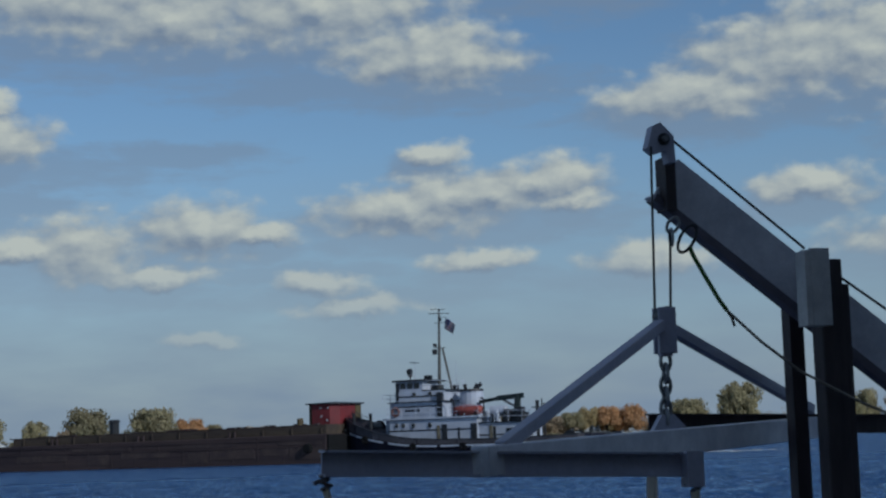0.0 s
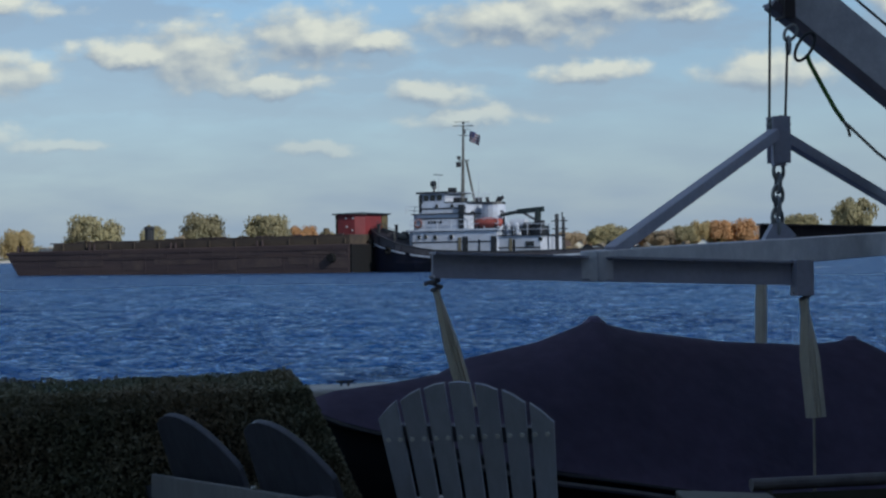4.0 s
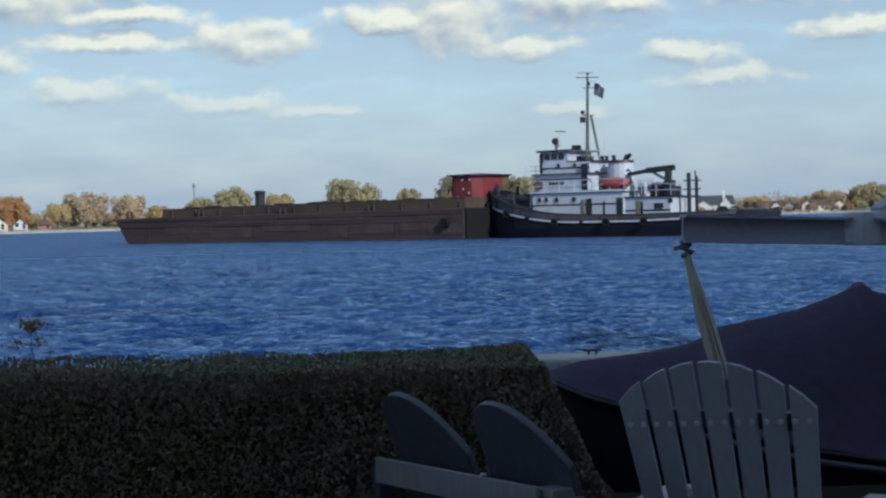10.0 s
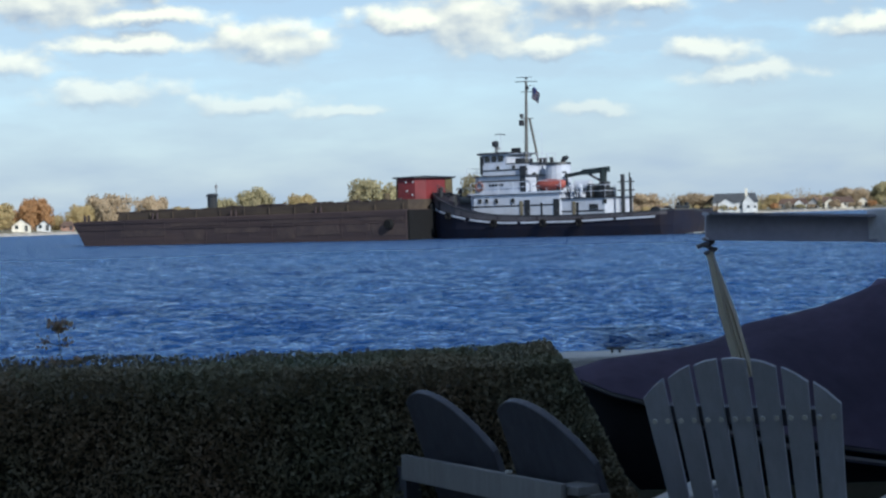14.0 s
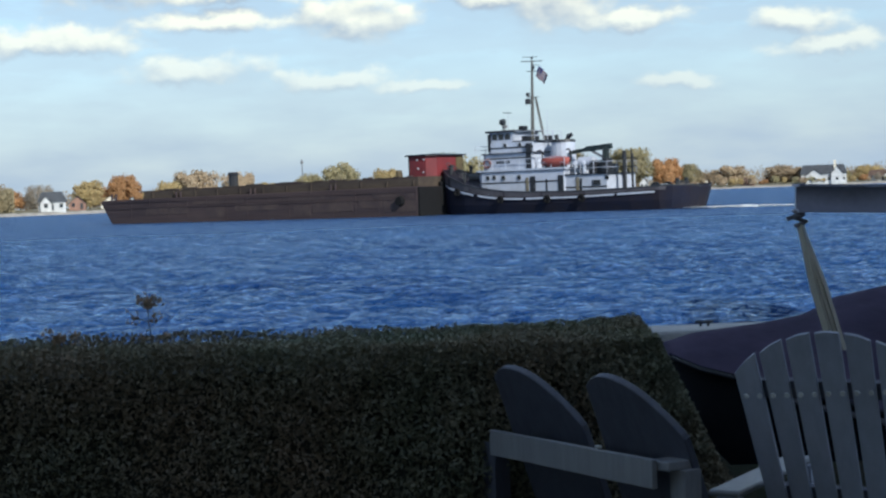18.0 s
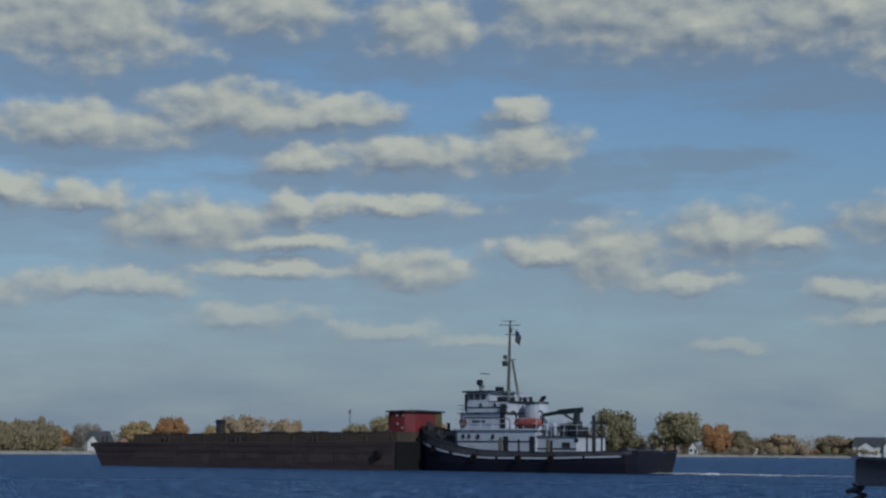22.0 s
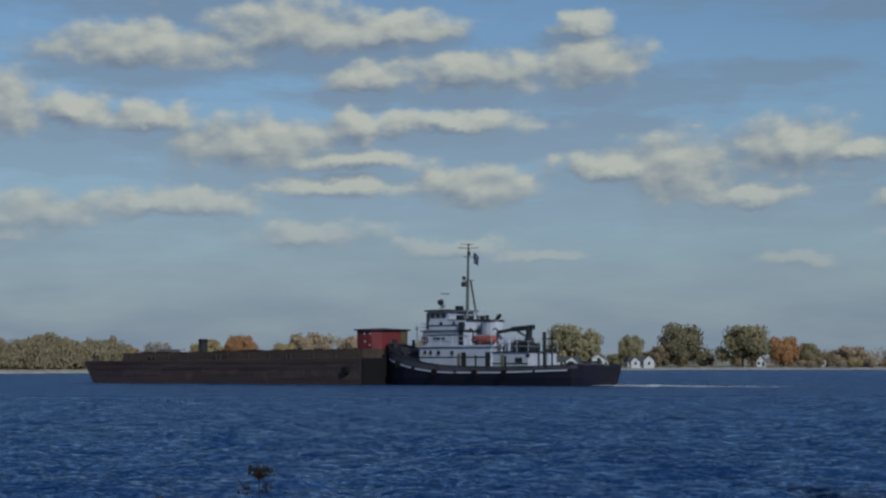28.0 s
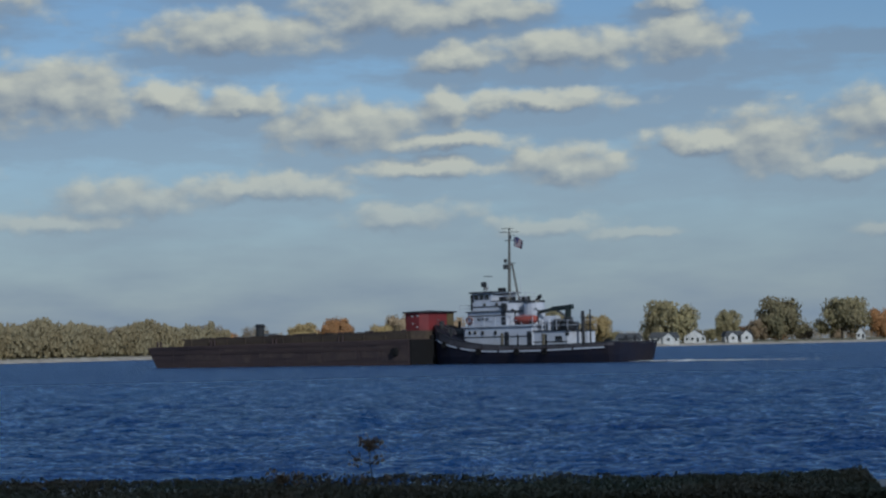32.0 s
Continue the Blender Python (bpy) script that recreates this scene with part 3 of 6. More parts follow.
def build_water():
    """One sheet: fine chop near by, coarser with the distance, flat beyond."""
    rng = np.random.default_rng(3)
    d = [7.0, 11.0]
    while d[-1] < 900:
        d.append(d[-1] + max(0.06, d[-1] ** 2 / 9500))
    d = np.array(d + [1300.0, 2200.0, 4600.0])
    a = np.radians(np.concatenate([[-80, -60, -45, -34], np.arange(-27, 37.01, 0.085), [42, 55, 68, 82]]))
    dd, aa = np.meshgrid(d, a, indexing="ij")
    x, y = dd * np.sin(aa), dd * np.cos(aa)
    h = np.zeros_like(x)
    for k in range(46):
        wl = 0.17 * (1.07 ** k) if k < 36 else rng.uniform(1.2, 7.0)
        th = rng.normal(1.66, 0.42)
        amp = (0.0095 if wl < 0.6 else 0.0085) * wl ** 0.9 if k < 36 else 0.0075 * wl ** 0.8
        kk = 6.2832 / wl
        fade = np.clip((wl / np.maximum(dd ** 2 / 9500, 0.06) - 2.0) / 2.0, 0, 1)
        ph = kk * (x * math.cos(th) + y * math.sin(th)) + rng.uniform(0, 6.28) + 1.7 * np.sin(1.1 * x / wl ** 0.6 + k) + 0.8 * np.sin(0.5 * y / wl ** 0.6 + 2 * k)
        h += amp * fade * (np.sin(ph) + 0.25 * np.sin(2 * ph + 0.6))
    h *= np.clip((900 - dd) / 300, 0, 1)
    n, m = x.shape
    vs = np.stack([x, y, h + WATER], -1).reshape(-1, 3)
    i = (np.arange(n - 1)[:, None] * m + np.arange(m - 1)[None]).ravel()
    fs = np.stack([i, i + m, i + m + 1, i + 1], 1)
    me = bpy.data.meshes.new("water")
    me.vertices.add(len(vs))
    me.vertices.foreach_set("co", vs.astype(np.float32).ravel())
    me.loops.add(fs.size)
    me.loops.foreach_set("vertex_index", fs.astype(np.int32).ravel())
    me.polygons.add(len(fs))
    me.polygons.foreach_set("loop_start", np.arange(0, fs.size, 4, dtype=np.int32))
    me.update(calc_edges=True)
    me.polygons.foreach_set("use_smooth", np.ones(len(fs), dtype=bool))
    me.materials.append(M["water"])
    return tagged(new("water", me), "wide blue river with short choppy waves", "water", kind="structure")


water = build_water()

bm = bmesh.new()
lawn_edge = [(-70, -40), (70, -40), (70, 8.6), (1.3, 8.6), (1.3, 13.3), (-70, 13.3)]
top = [bm.verts.new((x, y, 0)) for x, y in lawn_edge]
low_ring = [bm.verts.new((x, y, -2.0)) for x, y in lawn_edge]
bm.faces.new(top)
for i in range(6):
    bm.faces.new((top[i], top[(i + 1) % 6], low_ring[(i + 1) % 6], low_ring[i]))
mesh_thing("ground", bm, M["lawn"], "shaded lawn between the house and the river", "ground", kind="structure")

bm = bmesh.new()
box(bm, -70, 3.4, 13.3, 13.85, -2.0, 0.29)
soften(bm, 0.03)
mesh_thing("seawall", bm, M["concrete"], "pale concrete seawall along the river", "seawall", kind="structure")
# Slip wall takes the dark post brown so it does not stand out
bm = bmesh.new()
box(bm, 1.3, 70, 8.6, 8.74, -2.0, -0.02)
soften(bm, 0.03)
mesh_thing("seawall_slip", bm, M["post"], "dark brown wall of the boat slip", "seawall", kind="structure")
# Unseen house wall, added behind the camera to shade the lawn
bm = bmesh.new()
box(bm, -16, 13, -2.9, -2.6, 0, 8.0)
for k in range(40):
    box(bm, -16, 13, -2.6, -2.585, 0.2 * k, 0.2 * k + 0.185)
mesh_thing("wall_house", bm, M["siding"], "unseen sided house wall added to shade the lawn", "wall", kind="structure")
# Its roof is unseen too; the ridge height sets how far shade reaches
bm = bmesh.new()
bar(bm, (-16.5, -2.2, 8.1), (13, -2.2, 8.1), 1.0, 0.2)
for s in (-1, 1):
    v = [bm.verts.new(p) for p in ((-16.5, -6.6 + s * 4.6, 8.0), (13, -6.6 + s * 4.6, 8.0), (13, -6.6, 16.2), (-16.5, -6.6, 16.2))]
    bm.faces.new(v)
bmesh.ops.solidify(bm, geom=[f for f in bm.faces if abs(f.normal.z) < 0.99 and len(f.verts) == 4][-2:], thickness=0.2)
mesh_thing("roof_house_shade", bm, ROOFS[0], "unseen dark house roof, raised to lengthen the shade", "roof", kind="structure")

# Unseen wall added on the right, tall enough to shade hoist and hedge
bm = bmesh.new()
box(bm, 15, 15.4, -14, 11.5, 0, 12.5)
for k in range(62):
    box(bm, 14.985, 15, -14, 11.5, 0.2 * k, 0.2 * k + 0.185)
box(bm, 15, 15.4, -14, -1.5, 12.5, 18)
mesh_thing("wall_neighbour", bm, M["siding"], "unseen tall sided wall added to keep the yard shaded", "wall", kind="structure")

SHORE = ((-75, 330), (-50, 360), (-30, 430), (-20, 500), (-12, 600), (-5, 740), (0, 820), (8, 860), (15, 890), (25, 920), (35, 940), (75, 1100))


def shore(az):
    for (a0, d0), (a1, d1) in zip(SHORE[:-1], SHORE[1:]):
        if az <= a1:
            return d0 + (d1 - d0) * (az - a0) / (a1 - a0)
    return SHORE[-1][1]


def far(az, extra, z=0.0):
    d = shore(az) + extra
    return Vector((d * math.sin(radians(az)), d * math.cos(radians(az)), z))


bm = bmesh.new()
rows = []
for k in range(301):
    az = -75 + k * 0.5
    wob = 6 * noise.noise((az * 0.4, 3.1, 0))
    rows.append([bm.verts.new(far(az, e + wob * (e < 50), z)) for e, z in ((4, 0.35), (14, 0.75), (60, 0.95), (700, 1.2), (3500, 1.5))])
for a, b in zip(rows[:-1], rows[1:]):
    for i in range(4):
        bm.faces.new((a[i], b[i], b[i + 1], a[i + 1]))
mesh_thing("far_bank", bm, M["bank"], "flat grassy far bank of the river", "ground", kind="structure", smooth=True)
bm = bmesh.new()
rows = []
for k in range(1501):
    az = -75 + k * 0.1
    wob = 6 * noise.noise((az * 0.4, 3.1, 0))
    j = 0.35 * noise.noise((az * 9, 0, 5))
    rows.append([bm.verts.new(far(az, e + wob + j * 3, z + j)) for e, z in ((-2, WATER - 0.6), (1.5, -0.1), (5, 0.45))])
for a, b in zip(rows[:-1], rows[1:]):
    for i in range(2):
        bm.faces.new((a[i], b[i], b[i + 1], a[i + 1]))
mesh_thing("far_shoreline", bm, M["stone"], "pale stone edging along the far bank", "shore", kind="structure")


# ---- trees of the far bank ----
def leaf(bm, c, s, rng, out=None):
    a = Vector((rng.uniform(-1, 1), rng.uniform(-1, 1), rng.uniform(-1, 1))).normalized()
    if out is not None:
        a = (a * 0.75 + out).normalized()
    b = a.orthogonal().normalized()
    q = a.cross(b)
    vs = [bm.verts.new(c + b * (s * u) + q * (s * v) + a * (s * w)) for u, v, w in ((-1, -0.6, 0.1), (0.8, -0.8, -0.1), (1, 0.7, 0.15), (-0.7, 0.9, -0.15))]
    bm.faces.new(vs)


def crown_mesh(name, seed, mat, kind, count):
    """A crown one unit high and two wide, of many small leaf clumps."""
    rng = random.Random(seed)
    bm = bmesh.new()
    lobes = []
    n = {"round": 46, "bare": 26, "pine": 0, "bush": 9}[kind]
    for i in range(n):
        a, h = rng.uniform(0, 6.283), rng.uniform(0.2, 0.84)
        reach = 0.74 * math.sqrt(rng.uniform(0.02, 1.0)) * math.sqrt(max(0.1, 1 - ((h - 0.42) / 0.6) ** 2))
        lobes.append((Vector((math.cos(a) * reach, math.sin(a) * reach, h)), rng.uniform(0.2, 0.32)))
    for i in range(count):
        if kind == "pine":
            h = rng.random() ** 1.3
            r = (1 - h) * 0.8 * (0.55 + 0.45 * math.sin(h * 38) ** 2) * rng.uniform(0.4, 1)
            a = rng.uniform(0, 6.283)
            leaf(bm, Vector((math.cos(a) * r, math.sin(a) * r, 0.12 + 0.88 * h)), 0.05, rng)
            continue
        c, r = lobes[i % len(lobes)]
        d = Vector((rng.gauss(0, 1), rng.gauss(0, 1), rng.gauss(0, 1))).normalized() * r * rng.uniform(0.35, 1.05)
        d.z *= 0.62
        p = c + d
        if p.z < 0.1:
            p.z = 0.1 + rng.random() * 0.1
        leaf(bm, p, rng.uniform(0.018, 0.038) if kind != "bare" else rng.uniform(0.012, 0.026), rng, (d.normalized() + (p - Vector((0, 0, 0.45))).normalized()).normalized())
    return finish(name, bm, mat)


def trunk_mesh(seed):
    rng = random.Random(seed)
    bm = bmesh.new()
    rod(bm, (0, 0, -0.05), (0.01, 0, 0.35), 0.035, 0.024, seg=7)
    rod(bm, (0.01, 0, 0.35), (0.02, 0.01, 0.8), 0.024, 0.006, seg=6)
    for i in range(9):
        a, h = rng.uniform(0, 6.283), rng.uniform(0.2, 0.6)
        r = rng.uniform(0.3, 0.6)
        rod(bm, (0.01, 0, h), (math.cos(a) * r, math.sin(a) * r, h + rng.uniform(0.12, 0.3)), 0.013, 0.003, seg=5)
    return finish("trunk", bm, M["bark"])


TRUNKS = [trunk_mesh(s) for s in (3, 4, 5)]
CROWNS = {}
NAMES = {"v": "broad olive-green tree on the far bank", "d": "dark green leafy tree on the far bank", "o": "orange autumn tree on the far bank", "y": "yellowing autumn tree on the far bank",
         "b": "brown autumn tree on the far bank", "g": "half-bare grey tree on the far bank", "p": "dark pointed conifer on the far bank"}


def tree(az, height, half, colour, extra=30):
    rng = random.Random(int((az + 100) * 977 + height * 13))
    v = rng.randrange(3)
    key = (colour, v)
    if key not in CROWNS:
        kind = "pine" if colour == "p" else "bare" if colour == "g" else "round"
        CROWNS[key] = crown_mesh("crown", 11 + v * 7 + ord(colour), TREE[colour], kind, 7000 if kind != "bare" else 4200)
    p = far(az, extra, 0.85 - 0.06 * height)
    root = thing("tree", Matrix.Translation(p) @ pose(0, 0, 0, 0, 0, rng.uniform(0, 360)) @ Matrix.Diagonal((half * 1.15, half * 1.15, height * 1.04, 1)), NAMES[colour], "tree", "trees of the far bank")
    for name, me in (("trunk", TRUNKS[v]), ("crown", CROWNS[key])):
        ob = new(name, me)
        ob.parent = root


for row in ((-20.8, 11.7, 9.5, "g"), (-18.6, 10.0, 8.5, "g"), (-15.1, 10.3, 6, "g"), (-13.7, 10.1, 5.6, "g"), (-12.1, 10.7, 6.2, "y"), (-11, 12.6, 6.4, "o"), (-8.7, 15.4, 10.5, "b"),
            (0.0, 22.0, 14, "v"), (1.85, 16.6, 7.3, "v"), (3.5, 22.5, 13.4, "d"), (5.44, 22, 13.8, "v"), (6.75, 15.5, 9, "o"), (7.54, 12.5, 6.5, "d")):
    tree(*row)
for row in ((8.8, 10.8, 11, "b"), (10.6, 10.0, 12, "b"), (-7.3, 14.4, 8.3, "b"), (-5.1, 12.7, 9.0, "v"), (-4, 17.6, 10.8, "v"), (-2.5, 14.2, 8.4, "y"), (13.2, 8.4, 8.3, "y"),
            (15.5, 10.8, 10.5, "b"), (16.5, 13.9, 7.8, "v"), (17.0, 14.6, 10.5, "v"), (18.6, 11.6, 11, "b"), (19.2, 13.2, 10.3, "v"), (19.8, 15.5, 7.9, "y")):
    tree(*row)
for row in ((20.4, 16.0, 10, "o"), (21.1, 16.7, 10, "o"), (23.0, 19.0, 11.7, "v"), (24.74, 27.6, 13.2, "v"), (28.6, 21, 9, "v"), (29.9, 20, 12, "b"), (32, 18, 12, "v"), (-9.6, 10, 6, "y"),
            (-6.3, 9, 7, "y"), (2.75, 12, 6, "b"), (12.2, 7.2, 6, "b"), (14.4, 7.5, 7, "b")):
    tree(*row)
rng = random.Random(5)
for k in range(70):
    az = -34 + k * 0.98 + rng.uniform(-0.35, 0.35)
    tree(az, rng.uniform(5.5, 9.0) if az > -14 else rng.uniform(7.5, 11), rng.uniform(4, 7), rng.choice("bbbbyvog"), extra=rng.uniform(45, 110))


for k in range(40):
    az = 7.4 + k * 0.31 + rng.uniform(-0.12, 0.12)
    tree(az, rng.uniform(1.8, 4.6), rng.uniform(1.3, 3.4), rng.choice("bbdvoyg"), extra=rng.uniform(2.5, 6.5))


def woods(name, mat, label, count, azimuths, depths, tall, seed):
    """A joined mass of small leaf and twig clumps along the far bank."""
    rng = random.Random(seed)
    vs, fs = [], []
    for k in range(count):
        az, e = rng.uniform(*azimuths), rng.uniform(*depths)
        hh = (6.0 + 2.2 * noise.noise((az * 0.9, e * 0.01, 0)) + 1.3 * noise.noise((az * 4, 0, 0))) * (1.35 if az < -15 else 1.0 if az < 8 else 1.5) * tall
        p = far(az, e, 0.9 + max(1.5, hh) * rng.uniform(0.75, 1.2) * rng.random() ** 0.7)
        s = rng.uniform(0.12, 0.5)
        for dx, dz in ((-0.6 * s, -1.3 * s), (0.6 * s, -1.2 * s), (0.5 * s, 1.3 * s), (-0.5 * s, 1.1 * s)):
            vs.append(p + Vector((dx, rng.uniform(-s, s), dz)))
        fs.append((4 * k, 4 * k + 1, 4 * k + 2, 4 * k + 3))
    me = bpy.data.meshes.new(name)
    me.from_pydata(vs, [], fs)
    me.materials.append(mat)
    return tagged(new(name, me), label, "woods", kind="stuff")


woods("far_woods", TREE["g"], "low brown autumn woods behind the far bank", 60000, (-40, 42), (150, 420), 1.0, 8)
woods("bank_thicket", M["thicket"], "dry tan thicket along the nearer end of the far bank", 100000, (-32, -14.5), (6, 40), 0.95, 9)


# ---- houses of the far bank ----
def house(az, half, height, wall, roof, label, turn=0.0, chimney=False, gable=True, extra=10, lift=0.85, wings=()):
    """A house two halves wide with a pitched roof, windows and a door towards the river."""
    p = far(az, extra, lift)
    root = thing("house", Matrix.Translation(p) @ pose(0, 0, 0, 0, 0, -az + turn), label, "house", "houses of the far bank")
    eave, depth = height * 0.47, max(half * 1.2, 4.0)
    bm = bmesh.new()
    box(bm, -half, half, -depth / 2, depth / 2, -1.2, eave)
    if gable:
        a = [bm.verts.new(q) for q in ((-half, -depth / 2, eave), (half, -depth / 2, eave), (0, -depth / 2, height))]
        b = [bm.verts.new(q) for q in ((-half, depth / 2, eave), (half, depth / 2, eave), (0, depth / 2, height))]
        bm.faces.new(a)
        bm.faces.new(b[::-1])
    part("wall", bm, WALLS[wall], root)
    bm = bmesh.new()
    o = 0.5
    if gable:
        for s in (-1, 1):
            k = (height - eave) / half
            quad = [(0, -depth / 2 - o, height + 0.12), (s * (half + o), -depth / 2 - o, eave - k * o + 0.12), (s * (half + o), depth / 2 + o, eave - k * o + 0.12), (0, depth / 2 + o, height + 0.12)]
            up = [bm.verts.new(q) for q in quad]
            dn = [bm.verts.new((x, y, z - 0.2)) for x, y, z in quad]
            bm.faces.new(up)
            bm.faces.new(dn[::-1])
            for i in range(4):
                bm.faces.new((up[i], up[(i + 1) % 4], dn[(i + 1) % 4], dn[i]))
    else:
        prism(bm, [(-half - o, eave - 0.1), (half + o, eave - 0.1), (half + o, eave + 0.15), (half - 1.0, height), (-half + 1.0, height), (-half - o, eave + 0.15)], -depth / 2 - o, depth / 2 + o)
    part("roof", bm, ROOFS[roof], root)
    n = max(2, int(half / 1.2))
    for i in range(n):
        x = -half + (i + 0.5) * 2 * half / n
        bm = bmesh.new()
        if i == n // 2:
            box(bm, x - 0.5, x + 0.5, -depth / 2 - 0.06, -depth / 2 + 0.05, 0, 2.1)
            part("door", bm, M["trim"], root)
        else:
            box(bm, x - 0.55, x + 0.55, -depth / 2 - 0.05, -depth / 2 + 0.05, 0.9, 2.2)
            part("window", bm, M["house_glass"], root)
    for x, w, h in wings:
        f = -depth / 2 - 1.6
        bm = bmesh.new()
        e = h * 0.55
        prism(bm, [(x - w, -1.2), (x + w, -1.2), (x + w, e), (x, h), (x - w, e)], f, -depth / 2 + 0.3)
        wing = part("gable", bm, WALLS[wall], root)
        for s in (-1, 1):
            bm = bmesh.new()
            k = (h - e) / w
            prism(bm, [(x, h + 0.05), (x + s * (w + 0.4), e - 0.4 * k + 0.05), (x + s * (w + 0.4), e - 0.4 * k + 0.25), (x, h + 0.25)], f - 0.4, -depth / 2 + 1.5)
            part("gable_roof", bm, ROOFS[roof], wing)
        bm = bmesh.new()
        box(bm, x - 0.6, x + 0.6, f - 0.06, f + 0.05, 0.9, 2.3)
        part("window", bm, M["house_glass"], wing)
    if chimney:
        bm = bmesh.new()
        box(bm, half * 0.45, half * 0.45 + 1.3, -depth / 2 - 0.8, -depth / 2 + 0.4, -1, height + 2.2)
        part("chimney", bm, WALLS[1], root, "tall pale stone chimney")
    return root


W1, W2, W3 = "white two-storey house with a dark gabled roof by the water", "low house with a brown roof behind the far bank", "small white gabled house on the far bank"
house(11.8, 11.0, 8.6, 0, 0, W1, chimney=True, gable=False, wings=((-4.5, 4.0, 6.0), (6.5, 2.8, 7.6)))
house(13.65, 7.0, 5.2, 0, 1, W2, gable=False, wings=((3.0, 2.4, 4.4),))
house(14.35, 3.2, 5.4, 0, 1, W3, turn=-25)
house(15.05, 8.0, 5.4, 1, 1, W2, gable=False, wings=((-3.5, 2.6, 4.8),))
house(15.85, 3.2, 5.0, 1, 1, W3)
house(6.03, 2.1, 5.6, 0, 0, W3)
house(0.75, 5.0, 6.0, 0, 0, W3)
house(-0.25, 7.0, 5.0, 0, 0, W2, gable=False, wings=((2.0, 2.6, 4.6),))
house(-1.4, 6.0, 4.8, 0, 0, W2, gable=False)
house(2.1, 6.5, 5.0, 0, 0, W2, turn=12, gable=False, wings=((3.5, 2.6, 5.2), (-3.0, 2.2, 4.4)))
house(8.07, 1.8, 3.4, 1, 1, W3)
house(9.4, 3.0, 3.6, 2, 1, W2, gable=False)
house(-11.45, 3.2, 4.4, 1, 1, W2)
house(-10.75, 2.4, 3.8, 0, 0, W3)
house(-10.0, 2.4, 3.2, 2, 1, W2, gable=False)
house(-13.3, 4.4, 6.2, 0, 0, W1, gable=False, wings=((-2.0, 1.8, 4.6),))
house(-12.5, 2.8, 4.6, 2, 0, W2)
house(19.9, 3.6, 5.0, 0, 0, W3)
house(19.3, 2.2, 3.6, 3, 0, W2, gable=False)
house(17.6, 3.6, 4.6, 0, 1, W2)


def radio_mast(az, height):
    p = far(az, 60, 0.9)
    root = thing("radio_mast", Matrix.Translation(p), "thin radio mast rising over the far trees", "mast")
    bm = bmesh.new()
    rod(bm, (0, 0, 0), (0, 0, height), 0.35, 0.18, seg=6)
    part("pole", bm, M["steel"], root)
    bm = bmesh.new()
    rod(bm, (0, 0, height - 2.2), (0, 0, height - 0.6), 0.6, seg=8)
    part("head", bm, M["steel"], root)


radio_mast(-5.2, 19)

# ---- barge: x runs forward, y to port, z up from the water; its origin is the tug's mast ----
def hull(bm, stations, levels):
    """Rings of (x, half width, z of the rail) with bottoms at levels (z, share of the width)."""
    rings = []
    for x, w, rail in stations:
        pts = []
        for z, share in levels:
            zz = z if z is not None else rail
            pts.append((x + max(0.0, -16.5 - x) * 0.22 * (1 - zz / rail), w * share, zz))
        rings.append([bm.verts.new(p) for p in pts] + [bm.verts.new((p[0], -p[1], p[2])) for p in pts[::-1]])
    for a, b in zip(rings[:-1], rings[1:]):
        n = len(a)
        for i in range(n):
            bm.faces.new((a[i], a[(i + 1) % n], b[(i + 1) % n], b[i]))
    bm.faces.new(rings[0][::-1])
    bm.faces.new(rings[-1])


